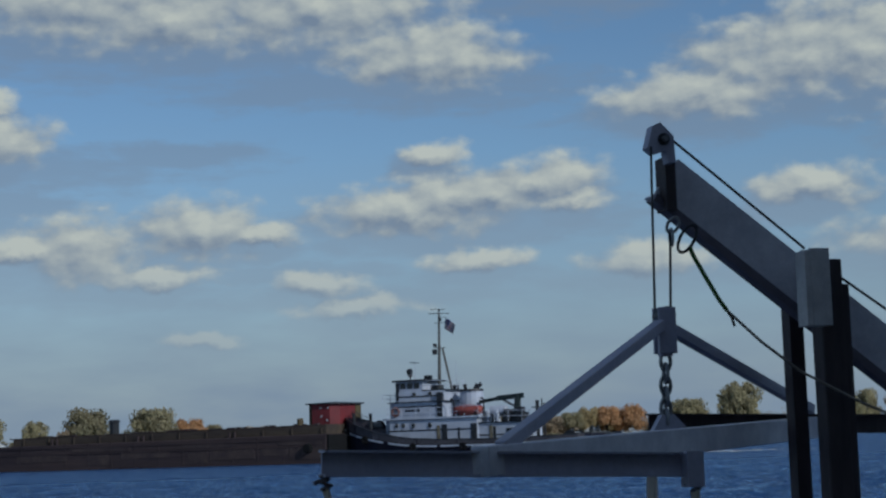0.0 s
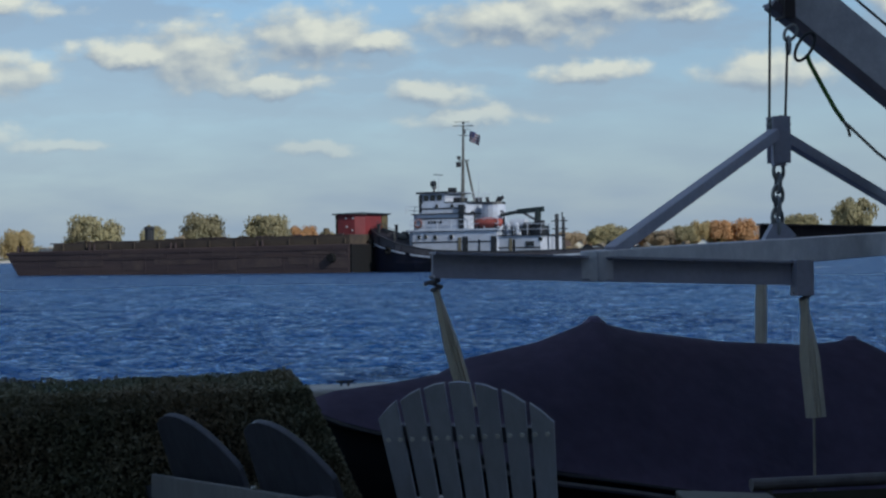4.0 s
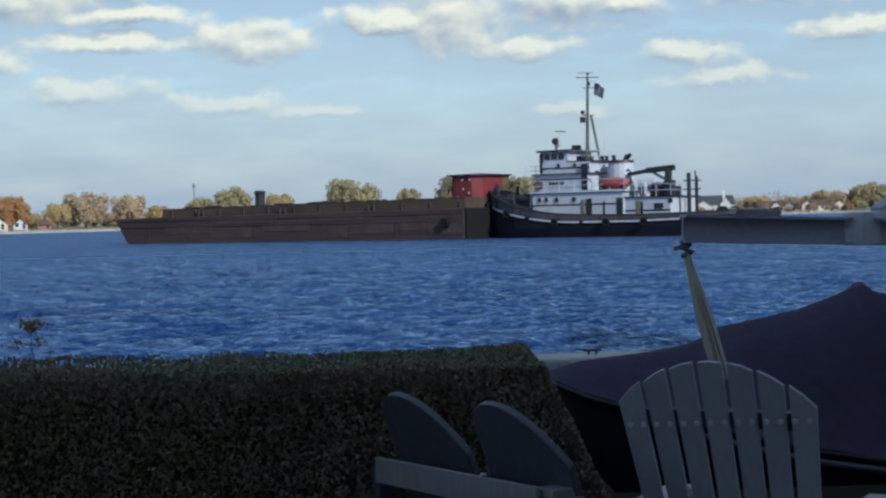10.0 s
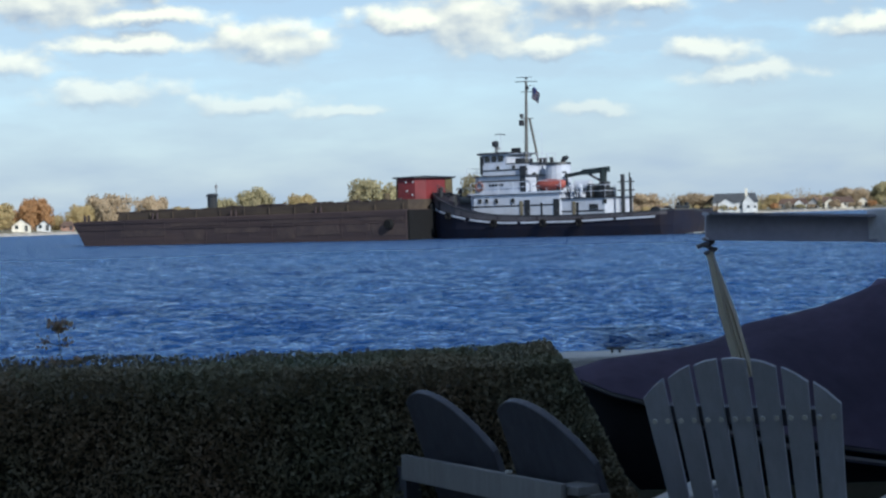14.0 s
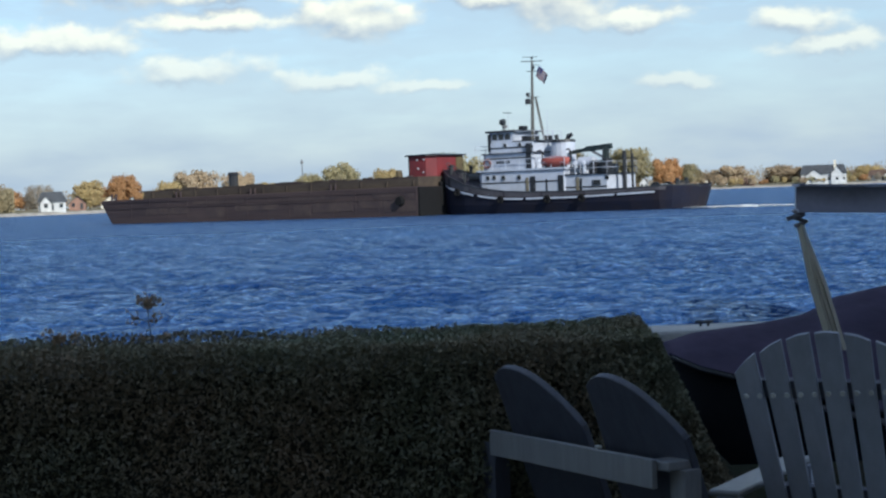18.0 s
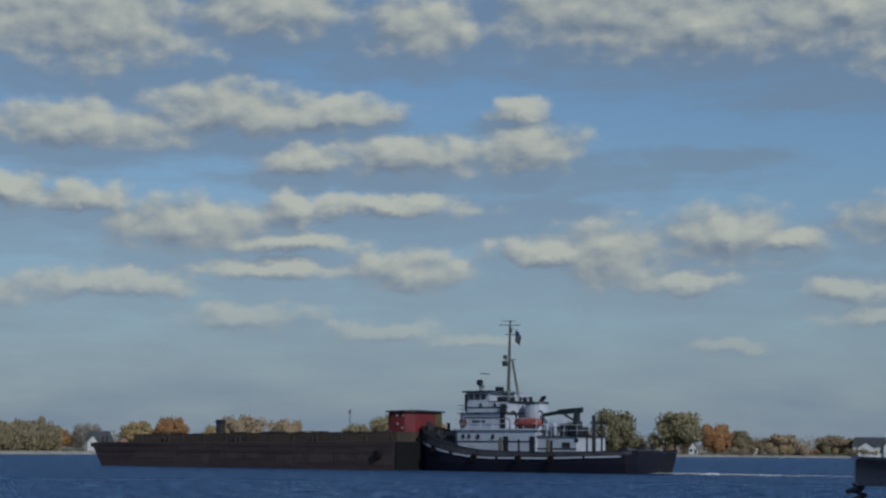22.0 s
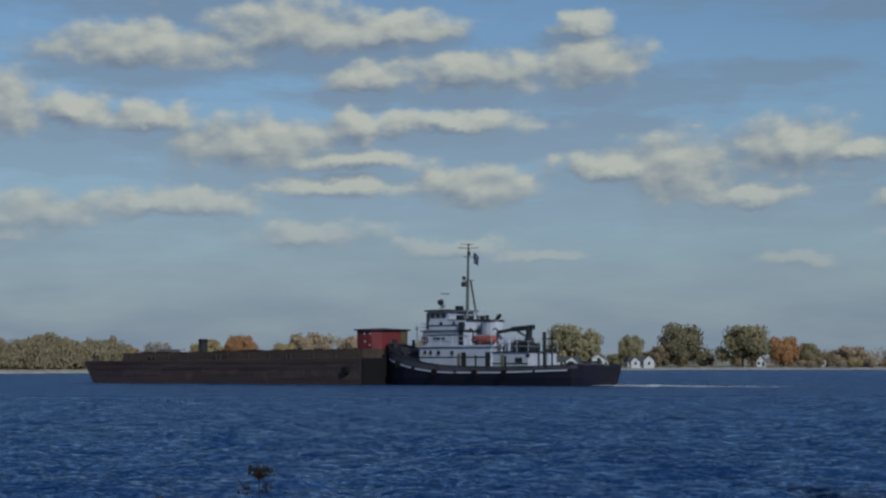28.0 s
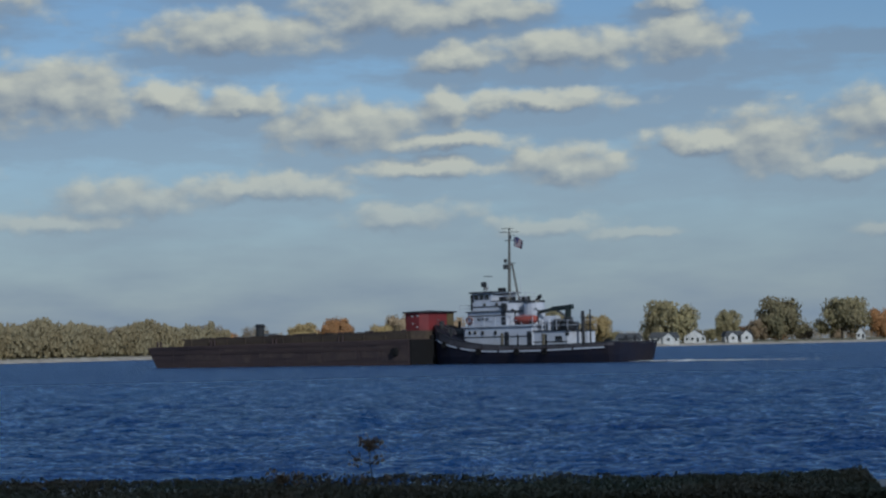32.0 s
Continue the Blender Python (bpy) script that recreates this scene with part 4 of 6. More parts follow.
def build_barge():
    root = thing("barge", Matrix.Identity(4), "long rusty brown cargo barge pushed ahead of the tug", "barge")
    bm = bmesh.new()
    prism(bm, [(10.0, -1.5), (55.4, -1.5), (57.2, 0.0), (59.2, 2.7), (58.4, 2.82), (11.0, 3.05), (10.0, 3.05)], -6.5, 6.5)
    soften(bm, 0.12)
    part("hull", bm, M["barge"], root)
    # long rubbing strakes, one over the other
    for z, h in ((1.75, 0.14), (2.45, 0.18)):
        for s in (-1, 1):
            bm = bmesh.new()
            box(bm, 10.1, 57.5 + (z - 1) * 0.62, s * 6.5 - 0.07, s * 6.5 + 0.07, z, z + h)
            part("strake", bm, M["barge"], root)
    bm = bmesh.new()
    for s in (-1, 1):
        y0 = s * 5.6
        prism(bm, [(10.5, 3.0), (52.5, 2.75), (52.0, 3.75), (10.5, 4.05)], y0 - 0.1, y0 + 0.1)
    box(bm, 52.1, 52.3, -5.6, 5.6, 2.8, 3.72)
    box(bm, 10.5, 10.7, -5.6, 5.6, 3.0, 4.05)
    part("coaming", bm, M["coaming"], root)
    for k in range(24):
        bm = bmesh.new()
        x, s = 11 + (k // 2) * 3.6, 1 if k % 2 else -1
        box(bm, x, x + 0.12, s * 5.75 - 0.06, s * 5.75 + 0.06, 2.8, 3.7)
        part("stiffener", bm, M["coaming"], root)
    for k in range(28):
        bm = bmesh.new()
        x, s = 12.0 + (k // 2) * 3.2, 1 if k % 2 else -1
        box(bm, x, x + 0.16, s * 6.49, s * 6.53, 0.0, 2.95)
        part("plate_seam", bm, M["barge"], root)
    bm = bmesh.new()
    box(bm, 10.8, 52, -5.5, 5.5, 2.85, 3.35)
    part("hatch_cover", bm, M["coaming"], root)
    # doubled and scraped plates of uneven size
    rng = random.Random(12)
    for x0, x1, z0, z1 in ((10.3, 14.6, 0.5, 1.72), (14.9, 17.8, 1.0, 1.72), (19.0, 24.5, 0.7, 1.72), (25.0, 27.2, 0.4, 1.5), (30.0, 36.5, 1.1, 1.72), (38.0, 41.0, 0.5, 1.6), (44.0, 51.0, 1.0, 1.72), (10.4, 16.0, 2.0, 2.4), (21.0, 29.0, 2.0, 2.4), (35.0, 43.0, 2.0, 2.4)):
        bm = bmesh.new()
        box(bm, x0, x1, 6.495, 6.535, z0, z1)
        for v in bm.verts:
            v.co.x += rng.uniform(-0.25, 0.25)
            v.co.z += rng.uniform(-0.06, 0.06) if v.co.z < 2.0 else 0.0
        part("scraped_plate", bm, M["barge_light"], root)
    # gear along the hatch edge breaks the straight line
    for k in range(46):
        x = 11.5 + k * 0.9 + rng.uniform(-0.35, 0.35)
        h, w = rng.choice((0.02, 0.03, 0.05, 0.14)) * rng.uniform(0.8, 1.3), rng.uniform(0.4, 2.2)
        bm = bmesh.new()
        top = 4.05 - 0.3 * (x - 10.5) / 42
        box(bm, x - w / 2, x + w / 2, 5.35, 5.72, top - 0.1, top + h)
        soften(bm, 0.03, 1)
        part("hatch_clamp", bm, M["coaming"] if k % 3 else M["barge"], root)
    bm = bmesh.new()
    rod(bm, (12.2, 6.5, 1.6), (12.2, 6.95, 1.6), 0.55, 0.45, seg=14)
    part("fairlead", bm, M["rubber"], root)
    for x in (57.2, 46, 34, 22):
        bm = bmesh.new()
        for dx in (-0.35, 0.35):
            rod(bm, (x + dx, 6.0, 2.7), (x + dx, 6.0, 3.55), 0.14, seg=8)
        part("bitt", bm, M["barge"], root)
    bm = bmesh.new()
    rod(bm, (39.5, 3.5, 3.3), (39.5, 3.5, 5.2), 0.55, seg=10)
    rod(bm, (39.5, 3.5, 5.2), (39.5, 3.5, 5.5), 0.75, 0.5, seg=10)
    part("vent", bm, M["trim"], root)
    # black panel added over the lit stern face to make it look shaded
    bm = bmesh.new()
    box(bm, 9.75, 10.0, -6.4, 6.45, -0.6, 3.0)
    part("stern_fender", bm, M["rubber"], root)
    # red deckhouse with clipped corners
    dh = part("deckhouse", bmesh.new(), M["red"], root, "red painted deckhouse with clipped corners")
    bm = bmesh.new()
    ring = [(10.8, -2.2), (11.6, -3.0), (13.8, -3.0), (14.6, -2.2), (14.6, 2.2), (13.8, 3.0), (11.6, 3.0), (10.8, 2.2)]
    lo = [bm.verts.new((x, y, 3.0)) for x, y in ring]
    hi = [bm.verts.new((x, y, 6.2)) for x, y in ring]
    for i in range(8):
        bm.faces.new((lo[i], lo[(i + 1) % 8], hi[(i + 1) % 8], hi[i]))
    bm.faces.new(hi)
    bmesh.ops.recalc_face_normals(bm, faces=bm.faces[:])
    bm.to_mesh(dh.data)
    bm.free()
    bm = bmesh.new()
    a = [bm.verts.new((12.7 + (x - 12.7) * 1.18, y * 1.1, 6.2)) for x, y in ring]
    b = [bm.verts.new((12.7 + (x - 12.7) * 1.18, y * 1.1, 6.33)) for x, y in ring]
    c = bm.verts.new((12.7, 0, 6.5))
    for i in range(8):
        bm.faces.new((a[i], a[(i + 1) % 8], b[(i + 1) % 8], b[i]))
        bm.faces.new((b[i], b[(i + 1) % 8], c))
    bm.faces.new(a[::-1])
    part("deckhouse_roof", bm, M["trim"], root)
    for s in (-1, 1):
        for xa, xb in ((14.6, 13.8),):
            bm = bmesh.new()
            k = -0.02
            q = [(xa - k, s * 2.2, 3.0), (xb - k, s * 3.02, 3.0), (xb - k, s * 3.02, 6.15), (xa - k, s * 2.2, 6.15)]
            bm.faces.new([bm.verts.new(p) for p in q])
            bmesh.ops.solidify(bm, geom=bm.faces[:], thickness=0.05)
            part("corner_panel", bm, M["olive"], dh, "olive-brown corner panel")
    bm = bmesh.new()
    box(bm, 10.74, 10.8, -2.2, -1.0, 3.0, 6.15)
    part("corner_panel", bm, M["olive"], dh, "olive-brown corner panel")
    for k, (x, y, z) in enumerate(((12.6, 3.02, 4.9), (12.7, 3.02, 5.8), (11.9, 3.02, 4.5), (11.8, 3.02, 5.8))):
        bm = bmesh.new()
        rod(bm, (x, y, z), (x, y + 0.08, z), 0.1, seg=8)
        part("lamp", bm, M["flag_white"], root)
    for x, y, w, h in ((15.2, 3.0, 0.9, 1.5), (16.1, 2.4, 1.1, 0.9), (17.3, 3.2, 0.8, 0.6), (15.8, 4.4, 0.7, 0.7)):
        bm = bmesh.new()
        rod(bm, (x, y, 3.3), (x + 0.1, y, 3.3 + h), w * 0.55, w * 0.38, seg=9)
        soften(bm, 0.08, 1)
        part("deck_gear", bm, M["olive"], root)
    return root


def rail(parent, pts, height=1.0, every=1.4, r=0.03):
    """A ship's rail of two bars on stanchions along the points."""
    bm = bmesh.new()
    for a, b in zip(pts[:-1], pts[1:]):
        a, b = Vector(a), Vector(b)
        for h in (height, height * 0.5):
            rod(bm, a + Vector((0, 0, h)), b + Vector((0, 0, h)), r, seg=5)
        n = max(1, int((b - a).length / every))
        for i in range(n + 1):
            p = a.lerp(b, i / n)
            rod(bm, p, p + Vector((0, 0, height)), r, seg=5)
    return part("rail", bm, M["mast"] if pts[0][0] > 8 else M["white"], parent)


def build_tug():
    root = thing("tugboat", Matrix.Identity(4), "white and navy tugboat with a tall mast, pushing the barge", "tugboat")
    st = [(-19.7, 0.7, 2.0), (-19.4, 1.8, 2.2), (-18.9, 2.6, 2.25), (-18.2, 3.3, 2.24), (-17.0, 3.9, 2.18), (-14, 4.3, 2.05), (-8, 4.5, 1.95), (-2, 4.5, 2.05), (1, 4.45, 2.2), (3.5, 4.3, 2.5), (6.0, 3.9, 3.0), (8.5, 3.1, 3.8), (10.4, 1.7, 4.5), (11.1, 0.6, 4.8)]
    bm = bmesh.new()
    hull(bm, st, [(None, 1.0), (0.9, 0.97), (0.0, 0.9), (-1.2, 0.7)])
    part("hull", bm, M["hull"], root, smooth=False)
    # bulwark and deck line
    for s in (-1, 1):
        bm = bmesh.new()
        for (x0, w0, r0), (x1, w1, r1) in zip(st[:-1], st[1:]):
            q = [bm.verts.new(p) for p in ((x0, s * (w0 + 0.04), r0 - 0.05), (x1, s * (w1 + 0.04), r1 - 0.05), (x1, s * (w1 + 0.04), r1 + 0.1), (x0, s * (w0 + 0.04), r0 + 0.1),
                                           (x0, s * (w0 - 0.12), r0 + 0.1), (x1, s * (w1 - 0.12), r1 + 0.1))]
            bm.faces.new(q[:4])
            bm.faces.new((q[3], q[2], q[5], q[4]))
        bmesh.ops.remove_doubles(bm, verts=bm.verts[:], dist=0.001)
        part("bulwark_cap", bm, M["trim"], root)
    # white stripe in lengths along the side
    cuts = ((9.9, 7.2), (6.6, 4.6), (4.0, 1.2), (0.6, -1.8), (-2.2, -4.6), (-5.0, -8.6), (-9.0, -12.4), (-12.7, -16.6))

    def at(x):
        for (x0, w0, r0), (x1, w1, r1) in zip(st[:-1], st[1:]):
            if x <= x1:
                k = (x - x0) / (x1 - x0)
                return w0 + (w1 - w0) * k, r0 + (r1 - r0) * k
        return st[-1][1], st[-1][2]

    # weathered grey bulwark above the stripe, in plates
    for s in (-1, 1):
        for a, b in ((9.8, 5.2), (5.1, 0.6), (0.5, -4.0), (-4.1, -9.0), (-9.1, -14.0), (-14.1, -17.6)):
            bm = bmesh.new()
            prev = None
            for i in range(7):
                x = a + (b - a) * i / 6
                w, r = at(x)
                low_z = min(r - 0.12, 1.56 + 0.0165 * max(0.0, x + 1.5) ** 1.9 + 0.03 * max(0.0, -8 - x))
                cur = [bm.verts.new(p) for p in ((x, s * (w + 0.02), low_z), (x, s * (w + 0.03), r - 0.04), (x, s * (w - 0.06), r - 0.04), (x, s * (w - 0.06), low_z))]
                if prev:
                    for j in range(4):
                        bm.faces.new((prev[j], prev[(j + 1) % 4], cur[(j + 1) % 4], cur[j]))
                prev = cur
            part("bulwark_plate", bm, M["bulwark"], root)
    for (a, b), s in [(c, s) for c in cuts for s in (-1, 1)]:
        bm = bmesh.new()
        n = 5
        prev = None
        for i in range(n + 1):
            x = a + (b - a) * i / n
            w, r = at(x)
            r = 1.4 + 0.0165 * max(0.0, x + 1.5) ** 1.9 + 0.03 * max(0.0, -8 - x)
            cur = [bm.verts.new((x, s * (w + 0.06), r - 0.07)), bm.verts.new((x, s * (w + 0.06), r + 0.07)), bm.verts.new((x, s * (w - 0.1), r + 0.11))]
            if prev:
                bm.faces.new((prev[0], cur[0], cur[1], prev[1]))
                bm.faces.new((prev[1], cur[1], cur[2], prev[2]))
            prev = cur
        part("stripe", bm, M["white"], root)
    for x in (7.0, 0.9, -4.8, -8.8):
        w, r = at(x)
        bm = bmesh.new()
        ring_link(bm, (x, w + 0.2, 1.3 + 0.0165 * max(0.0, x + 1.5) ** 1.9), (1, 0, 0), (0, 0, 1), 0.28, 0.28, 0.15, seg=12, tubes=6)
        part("tyre_fender", bm, M["rubber"], root)
    # bow pudding fender
    bm = bmesh.new()
    for i in range(7):
        rod(bm, (10.9 - abs(i - 3) * 0.35, (i - 3) * 0.75, 2.6), (11.2 - abs(i - 3) * 0.35, (i - 3) * 0.75, 3.9 - abs(i - 3) * 0.15), 0.4, seg=8)
    part("bow_fender", bm, M["rubber"], root)
    bm = bmesh.new()
    hull(bm, [(x, w - 0.3, r - 0.55) for x, w, r in st[4:-2]], [(None, 1.0), (0.5, 0.9)])
    part("deck", bm, M["grey_deck"], root)

    def block(name, x0, x1, w, z0, z1, mat, nose=0.0):
        bm = bmesh.new()
        ring = [(x0, -w), (x1 - nose, -w), (x1, -w + nose * 0.9), (x1, w - nose * 0.9), (x1 - nose, w), (x0, w)]
        lo = [bm.verts.new((x, y, z0)) for x, y in ring]
        hi = [bm.verts.new((x, y, z1)) for x, y in ring]
        for i in range(6):
            bm.faces.new((lo[i], lo[(i + 1) % 6], hi[(i + 1) % 6], hi[i]))
        bm.faces.new(lo[::-1])
        bm.faces.new(hi)
        bmesh.ops.remove_doubles(bm, verts=bm.verts[:], dist=0.001)
        return part(name, bm, mat, root)

    block("main_deckhouse", -5.6, 5.4, 2.8, 1.3, 4.2, M["white"], 0.9)
    block("after_deckhouse", -10.4, -5.6, 2.55, 1.3, 3.55, M["white"])
    block("after_deck_edge", -10.6, -5.6, 2.7, 3.55, 3.65, M["trim"])
    block("deck_edge", -5.9, 5.7, 3.0, 4.2, 4.37, M["white"], 0.9)
    block("upper_deckhouse", -1.6, 5.0, 2.55, 4.37, 5.95, M["white"], 0.9)
    block("upper_deck_edge", -1.9, 5.2, 2.75, 5.95, 6.05, M["trim"], 0.9)
    block("bridge_deckhouse", -1.7, 4.4, 2.35, 6.05, 7.1, M["white"], 0.8)
    block("wheelhouse", 0.9, 4.3, 2.25, 7.1, 8.15, M["white"], 0.7)
    block("wheelhouse_roof", 0.4, 4.6, 2.55, 8.15, 8.32, M["trim"], 0.7)
    block("monkey_deck", -2.0, 0.9, 2.3, 7.1, 7.22, M["trim"])
    # black trim lines along the sides
    for x0, x1, w, z in ((-5.6, 4.7, 2.82, 3.0), (-1.6, 4.2, 2.57, 5.45), (-1.7, 3.7, 2.37, 6.5), (-5.6, 4.7, 2.82, 4.12), (-10.4, -5.6, 2.57, 2.3)):
        for s in (-1, 1):
            bm = bmesh.new()
            box(bm, x0, x1, s * w - 0.02, s * w + 0.02, z, z + 0.13)
            part("trim_line", bm, M["trim"], root)
    # wheelhouse windows, all round
    for i, x in enumerate((1.2, 2.0, 2.8)):
        for s in (-1, 1):
            bm = bmesh.new()
            box(bm, x, x + 0.62, s * 2.26 - 0.03, s * 2.26 + 0.03, 7.4, 8.0)
            part("wheelhouse_window", bm, M["glass_dark"], root)
    for y in (-1.3, -0.45, 0.4, 1.0):
        bm = bmesh.new()
        box(bm, 4.28, 4.34, y, y + 0.55, 7.4, 8.0)
        part("wheelhouse_window", bm, M["glass_dark"], root)
    bm = bmesh.new()
    box(bm, 3.55, 3.95, 2.2, 2.34, 6.2, 8.0)
    part("wheelhouse_door", bm, M["trim"], root)
    # portholes and windows
    for x, w, z, r in ((3.7, 2.82, 3.6, 0.2), (2.9, 2.82, 3.6, 0.2), (1.75, 2.82, 3.55, 0.22), (-0.2, 2.82, 3.55, 0.22), (1.75, 2.37, 6.8, 0.17), (-0.1, 2.37, 6.8, 0.17)):
        bm = bmesh.new()
        rod(bm, (x, w - 0.03, z), (x, w + 0.05, z), r, seg=14)
        port = part("porthole", bm, M["glass_dark"], root)
        bm = bmesh.new()
        ring_link(bm, (x, w + 0.03, z), (1, 0, 0), (0, 0, 1), r + 0.03, r + 0.03, 0.035, seg=14, tubes=5)
        part("porthole_ring", bm, M["steel"], port)
    for x, z0, z1, d in ((-1.85, 1.5, 3.6, 0.62), (-5.2, 1.5, 3.6, 0.62)):
        bm = bmesh.new()
        box(bm, x - d / 2, x + d / 2, 2.74, 2.86, z0, z1)
        door = part("door", bm, M["trim"], root)
        bm = bmesh.new()
        rod(bm, (x - 0.2, 2.86, 2.5), (x - 0.2, 2.95, 2.5), 0.05, seg=6)
        part("handle", bm, M["steel"], door)
    for x, z, w, h in ((-9.2, 2.75, 0.95, 0.5), (-10.4, 3.2, 0.4, 0.4), (-7.4, 2.4, 0.25, 1.6), (-3.5, 2.6, 0.18, 1.4)):
        bm = bmesh.new()
        box(bm, x - w / 2, x + w / 2, 2.5 if x < -5.6 else 2.76, 2.6 if x < -5.6 else 2.84, z - h / 2, z + h / 2)
        part("window", bm, M["glass_dark"], root)
    # name board, not legible at this distance: plain dark bars
    for i in range(5):
        bm = bmesh.new()
        box(bm, 2.5 - i * 0.36, 2.5 - i * 0.36 + 0.24, 2.56, 2.59, 5.0, 5.26)
        part("name_bar", bm, M["trim"], root)
    bm = bmesh.new()
    box(bm, -1.55, -0.95, 2.3, 2.62, 4.4, 6.9)
    part("ladder_recess", bm, M["trim"], root)
    # funnel
    bm = bmesh.new()
    ring = []
    for z, k in ((4.37, 1.0), (6.9, 0.92)):
        ring.append([bm.verts.new((-3.7 + 1.35 * k * math.cos(0.3927 * i), 1.25 * k * math.sin(0.3927 * i), z)) for i in range(16)])
    for i in range(16):
        bm.faces.new((ring[0][i], ring[0][(i + 1) % 16], ring[1][(i + 1) % 16], ring[1][i]))
    bm.faces.new(ring[1])
    fun = part("funnel", bm, M["white"], root)
    bm = bmesh.new()
    rod(bm, (-3.7, 0, 6.9), (-3.7, 0, 7.15), 1.28, 1.2, seg=16)
    part("funnel_cap", bm, M["trim"], fun)
    for x, y, lean in ((-3.2, 0.3, 0.1), (-3.9, -0.3, -0.35), (-4.3, 0.35, -0.7)):
        bm = bmesh.new()
        rod(bm, (x, y, 7.05), (x + lean, y, 7.65), 0.2, 0.2, seg=8)
        part("exhaust_pipe", bm, M["trim"], fun)
    # orange raft in its cradle
    bm = bmesh.new()
    ring = []
    for i in range(9):
        x = -6.0 + 3.1 * i / 8
        r = 0.62 * math.sin(math.pi * min(1, max(0.12, 0.12 + 0.76 * i / 8))) ** 0.5
        ring.append([bm.verts.new((x, 2.45 + r * math.cos(0.6283 * j), 4.95 + r * 0.95 * math.sin(0.6283 * j))) for j in range(10)])
    for a, b in zip(ring[:-1], ring[1:]):
        for j in range(10):
            bm.faces.new((a[j], a[(j + 1) % 10], b[(j + 1) % 10], b[j]))
    bm.faces.new(ring[0][::-1])
    bm.faces.new(ring[-1])
    raft = part("life_raft", bm, M["orange"], root, "orange covered life raft", smooth=True)
    for x in (-5.4, -3.5):
        bm = bmesh.new()
        box(bm, x - 0.08, x + 0.08, 2.0, 2.9, 4.3, 4.75)
        part("cradle", bm, M["trim"], raft)
    for x in (-6.15, -2.75):
        bm = bmesh.new()
        tube(bm, [(x, 2.3, 4.3), (x, 2.3, 5.9), (x, 2.7, 6.15), (x, 3.0, 6.05)], 0.09, 6)
        part("davit", bm, M["trim"], raft)
    bm = bmesh.new()
    ring_link(bm, (3.9, 2.64, 5.05), (1, 0, 0), (0, 0, 1), 0.4, 0.4, 0.13, seg=16, tubes=6)
    part("life_ring", bm, M["faded_red"], root)
    # knuckle crane on the after deck
    bm = bmesh.new()
    rod(bm, (-9.2, 0.8, 3.5), (-9.2, 0.8, 4.9), 0.75, 0.6, seg=10)
    rod(bm, (-9.2, 0.8, 4.8), (-9.3, 0.8, 6.3), 0.36, 0.34, seg=8)
    cr = part("crane", bm, M["crane"], root, "dark green folding deck crane")
    for a, b, w, h in (((-9.9, 0.8, 6.25), (-7.0, 0.8, 6.05), 0.42, 0.5), ((-7.2, 0.8, 6.05), (-5.0, 0.8, 5.75), 0.3, 0.34)):
        bm = bmesh.new()
        bar(bm, a, b, w, h)
        part("boom", bm, M["crane"], cr)
    bm = bmesh.new()
    rod(bm, (-9.1, 0.8, 5.1), (-7.6, 0.8, 5.9), 0.13, seg=6)
    part("ram", bm, M["steel"], cr)
    # machinery at the foot of the crane, a white tank, ochre doors
    for x0, x1, y0, y1, z0, z1 in ((-10.2, -8.4, 0.0, 1.9, 3.62, 4.55), (-8.9, -8.2, 1.2, 2.2, 3.62, 4.9), (-10.35, -9.7, 1.3, 2.3, 3.62, 5.1)):
        bm = bmesh.new()
        box(bm, x0, x1, y0, y1, z0, z1)
        soften(bm, 0.12, 2)
        part("deck_winch", bm, M["trim"], root)
    bm = bmesh.new()
    rod(bm, (-8.2, 1.3, 4.75), (-6.5, 1.3, 4.75), 0.55, seg=16)
    tank = part("tank", bm, M["white"], root, "white cylindrical deck tank")
    for x in (-7.9, -6.8):
        bm = bmesh.new()
        box(bm, x - 0.08, x + 0.08, 0.85, 1.75, 3.6, 4.45)
        part("tank_saddle", bm, M["trim"], tank)
    for x, w, z0, z1 in ((-1.15, 2.83, 1.6, 3.5), (-7.0, 2.58, 1.55, 3.3)):
        bm = bmesh.new()
        box(bm, x - 0.2, x + 0.2, w - 0.06, w + 0.03, z0, z1)
        soften(bm, 0.03, 1)
        part("door", bm, M["ochre"], root, "faded ochre door")
    # gear on the foredeck
    bm = bmesh.new()
    rod(bm, (8.0, -1.2, 3.6), (8.0, 1.2, 3.6), 0.55, seg=14)
    cap = part("anchor_winch", bm, M["trim"], root)
    for y in (-1.3, 1.2):
        bm = bmesh.new()
        rod(bm, (8.0, y, 3.6), (8.0, y + 0.12, 3.6), 0.72, seg=14)
        part("drum_flange", bm, M["bulwark"], cap)
    for x, y, h in ((9.6, 1.4, 5.0), (9.2, -1.5, 5.0), (6.9, 2.6, 4.1), (10.2, 0.4, 5.1)):
        bm = bmesh.new()
        rod(bm, (x, y, 3.0), (x, y, h), 0.17, seg=8)
        rod(bm, (x, y, h), (x, y, h + 0.08), 0.24, seg=8)
        part("bow_bitt", bm, M["trim"], root)
    # after posts, vents, winch
    for x, y, z0, z1, r in ((-11.6, 1.2, 1.5, 5.7, 0.2), (-12.0, 0.4, 1.5, 5.4, 0.1), (-11.4, -0.4, 1.5, 5.9, 0.07)):
        bm = bmesh.new()
        rod(bm, (x, y, z0), (x, y, z1), r, seg=8)
        part("stack_post", bm, M["trim"], root)
    bm = bmesh.new()
    bar(bm, (-12.4, 0.4, 5.0), (-10.6, 0.4, 5.0), 0.1, 0.1)
    bar(bm, (-12.4, 0.4, 4.2), (-10.6, 0.4, 4.2), 0.1, 0.1)
    part("post_brace", bm, M["trim"], root)
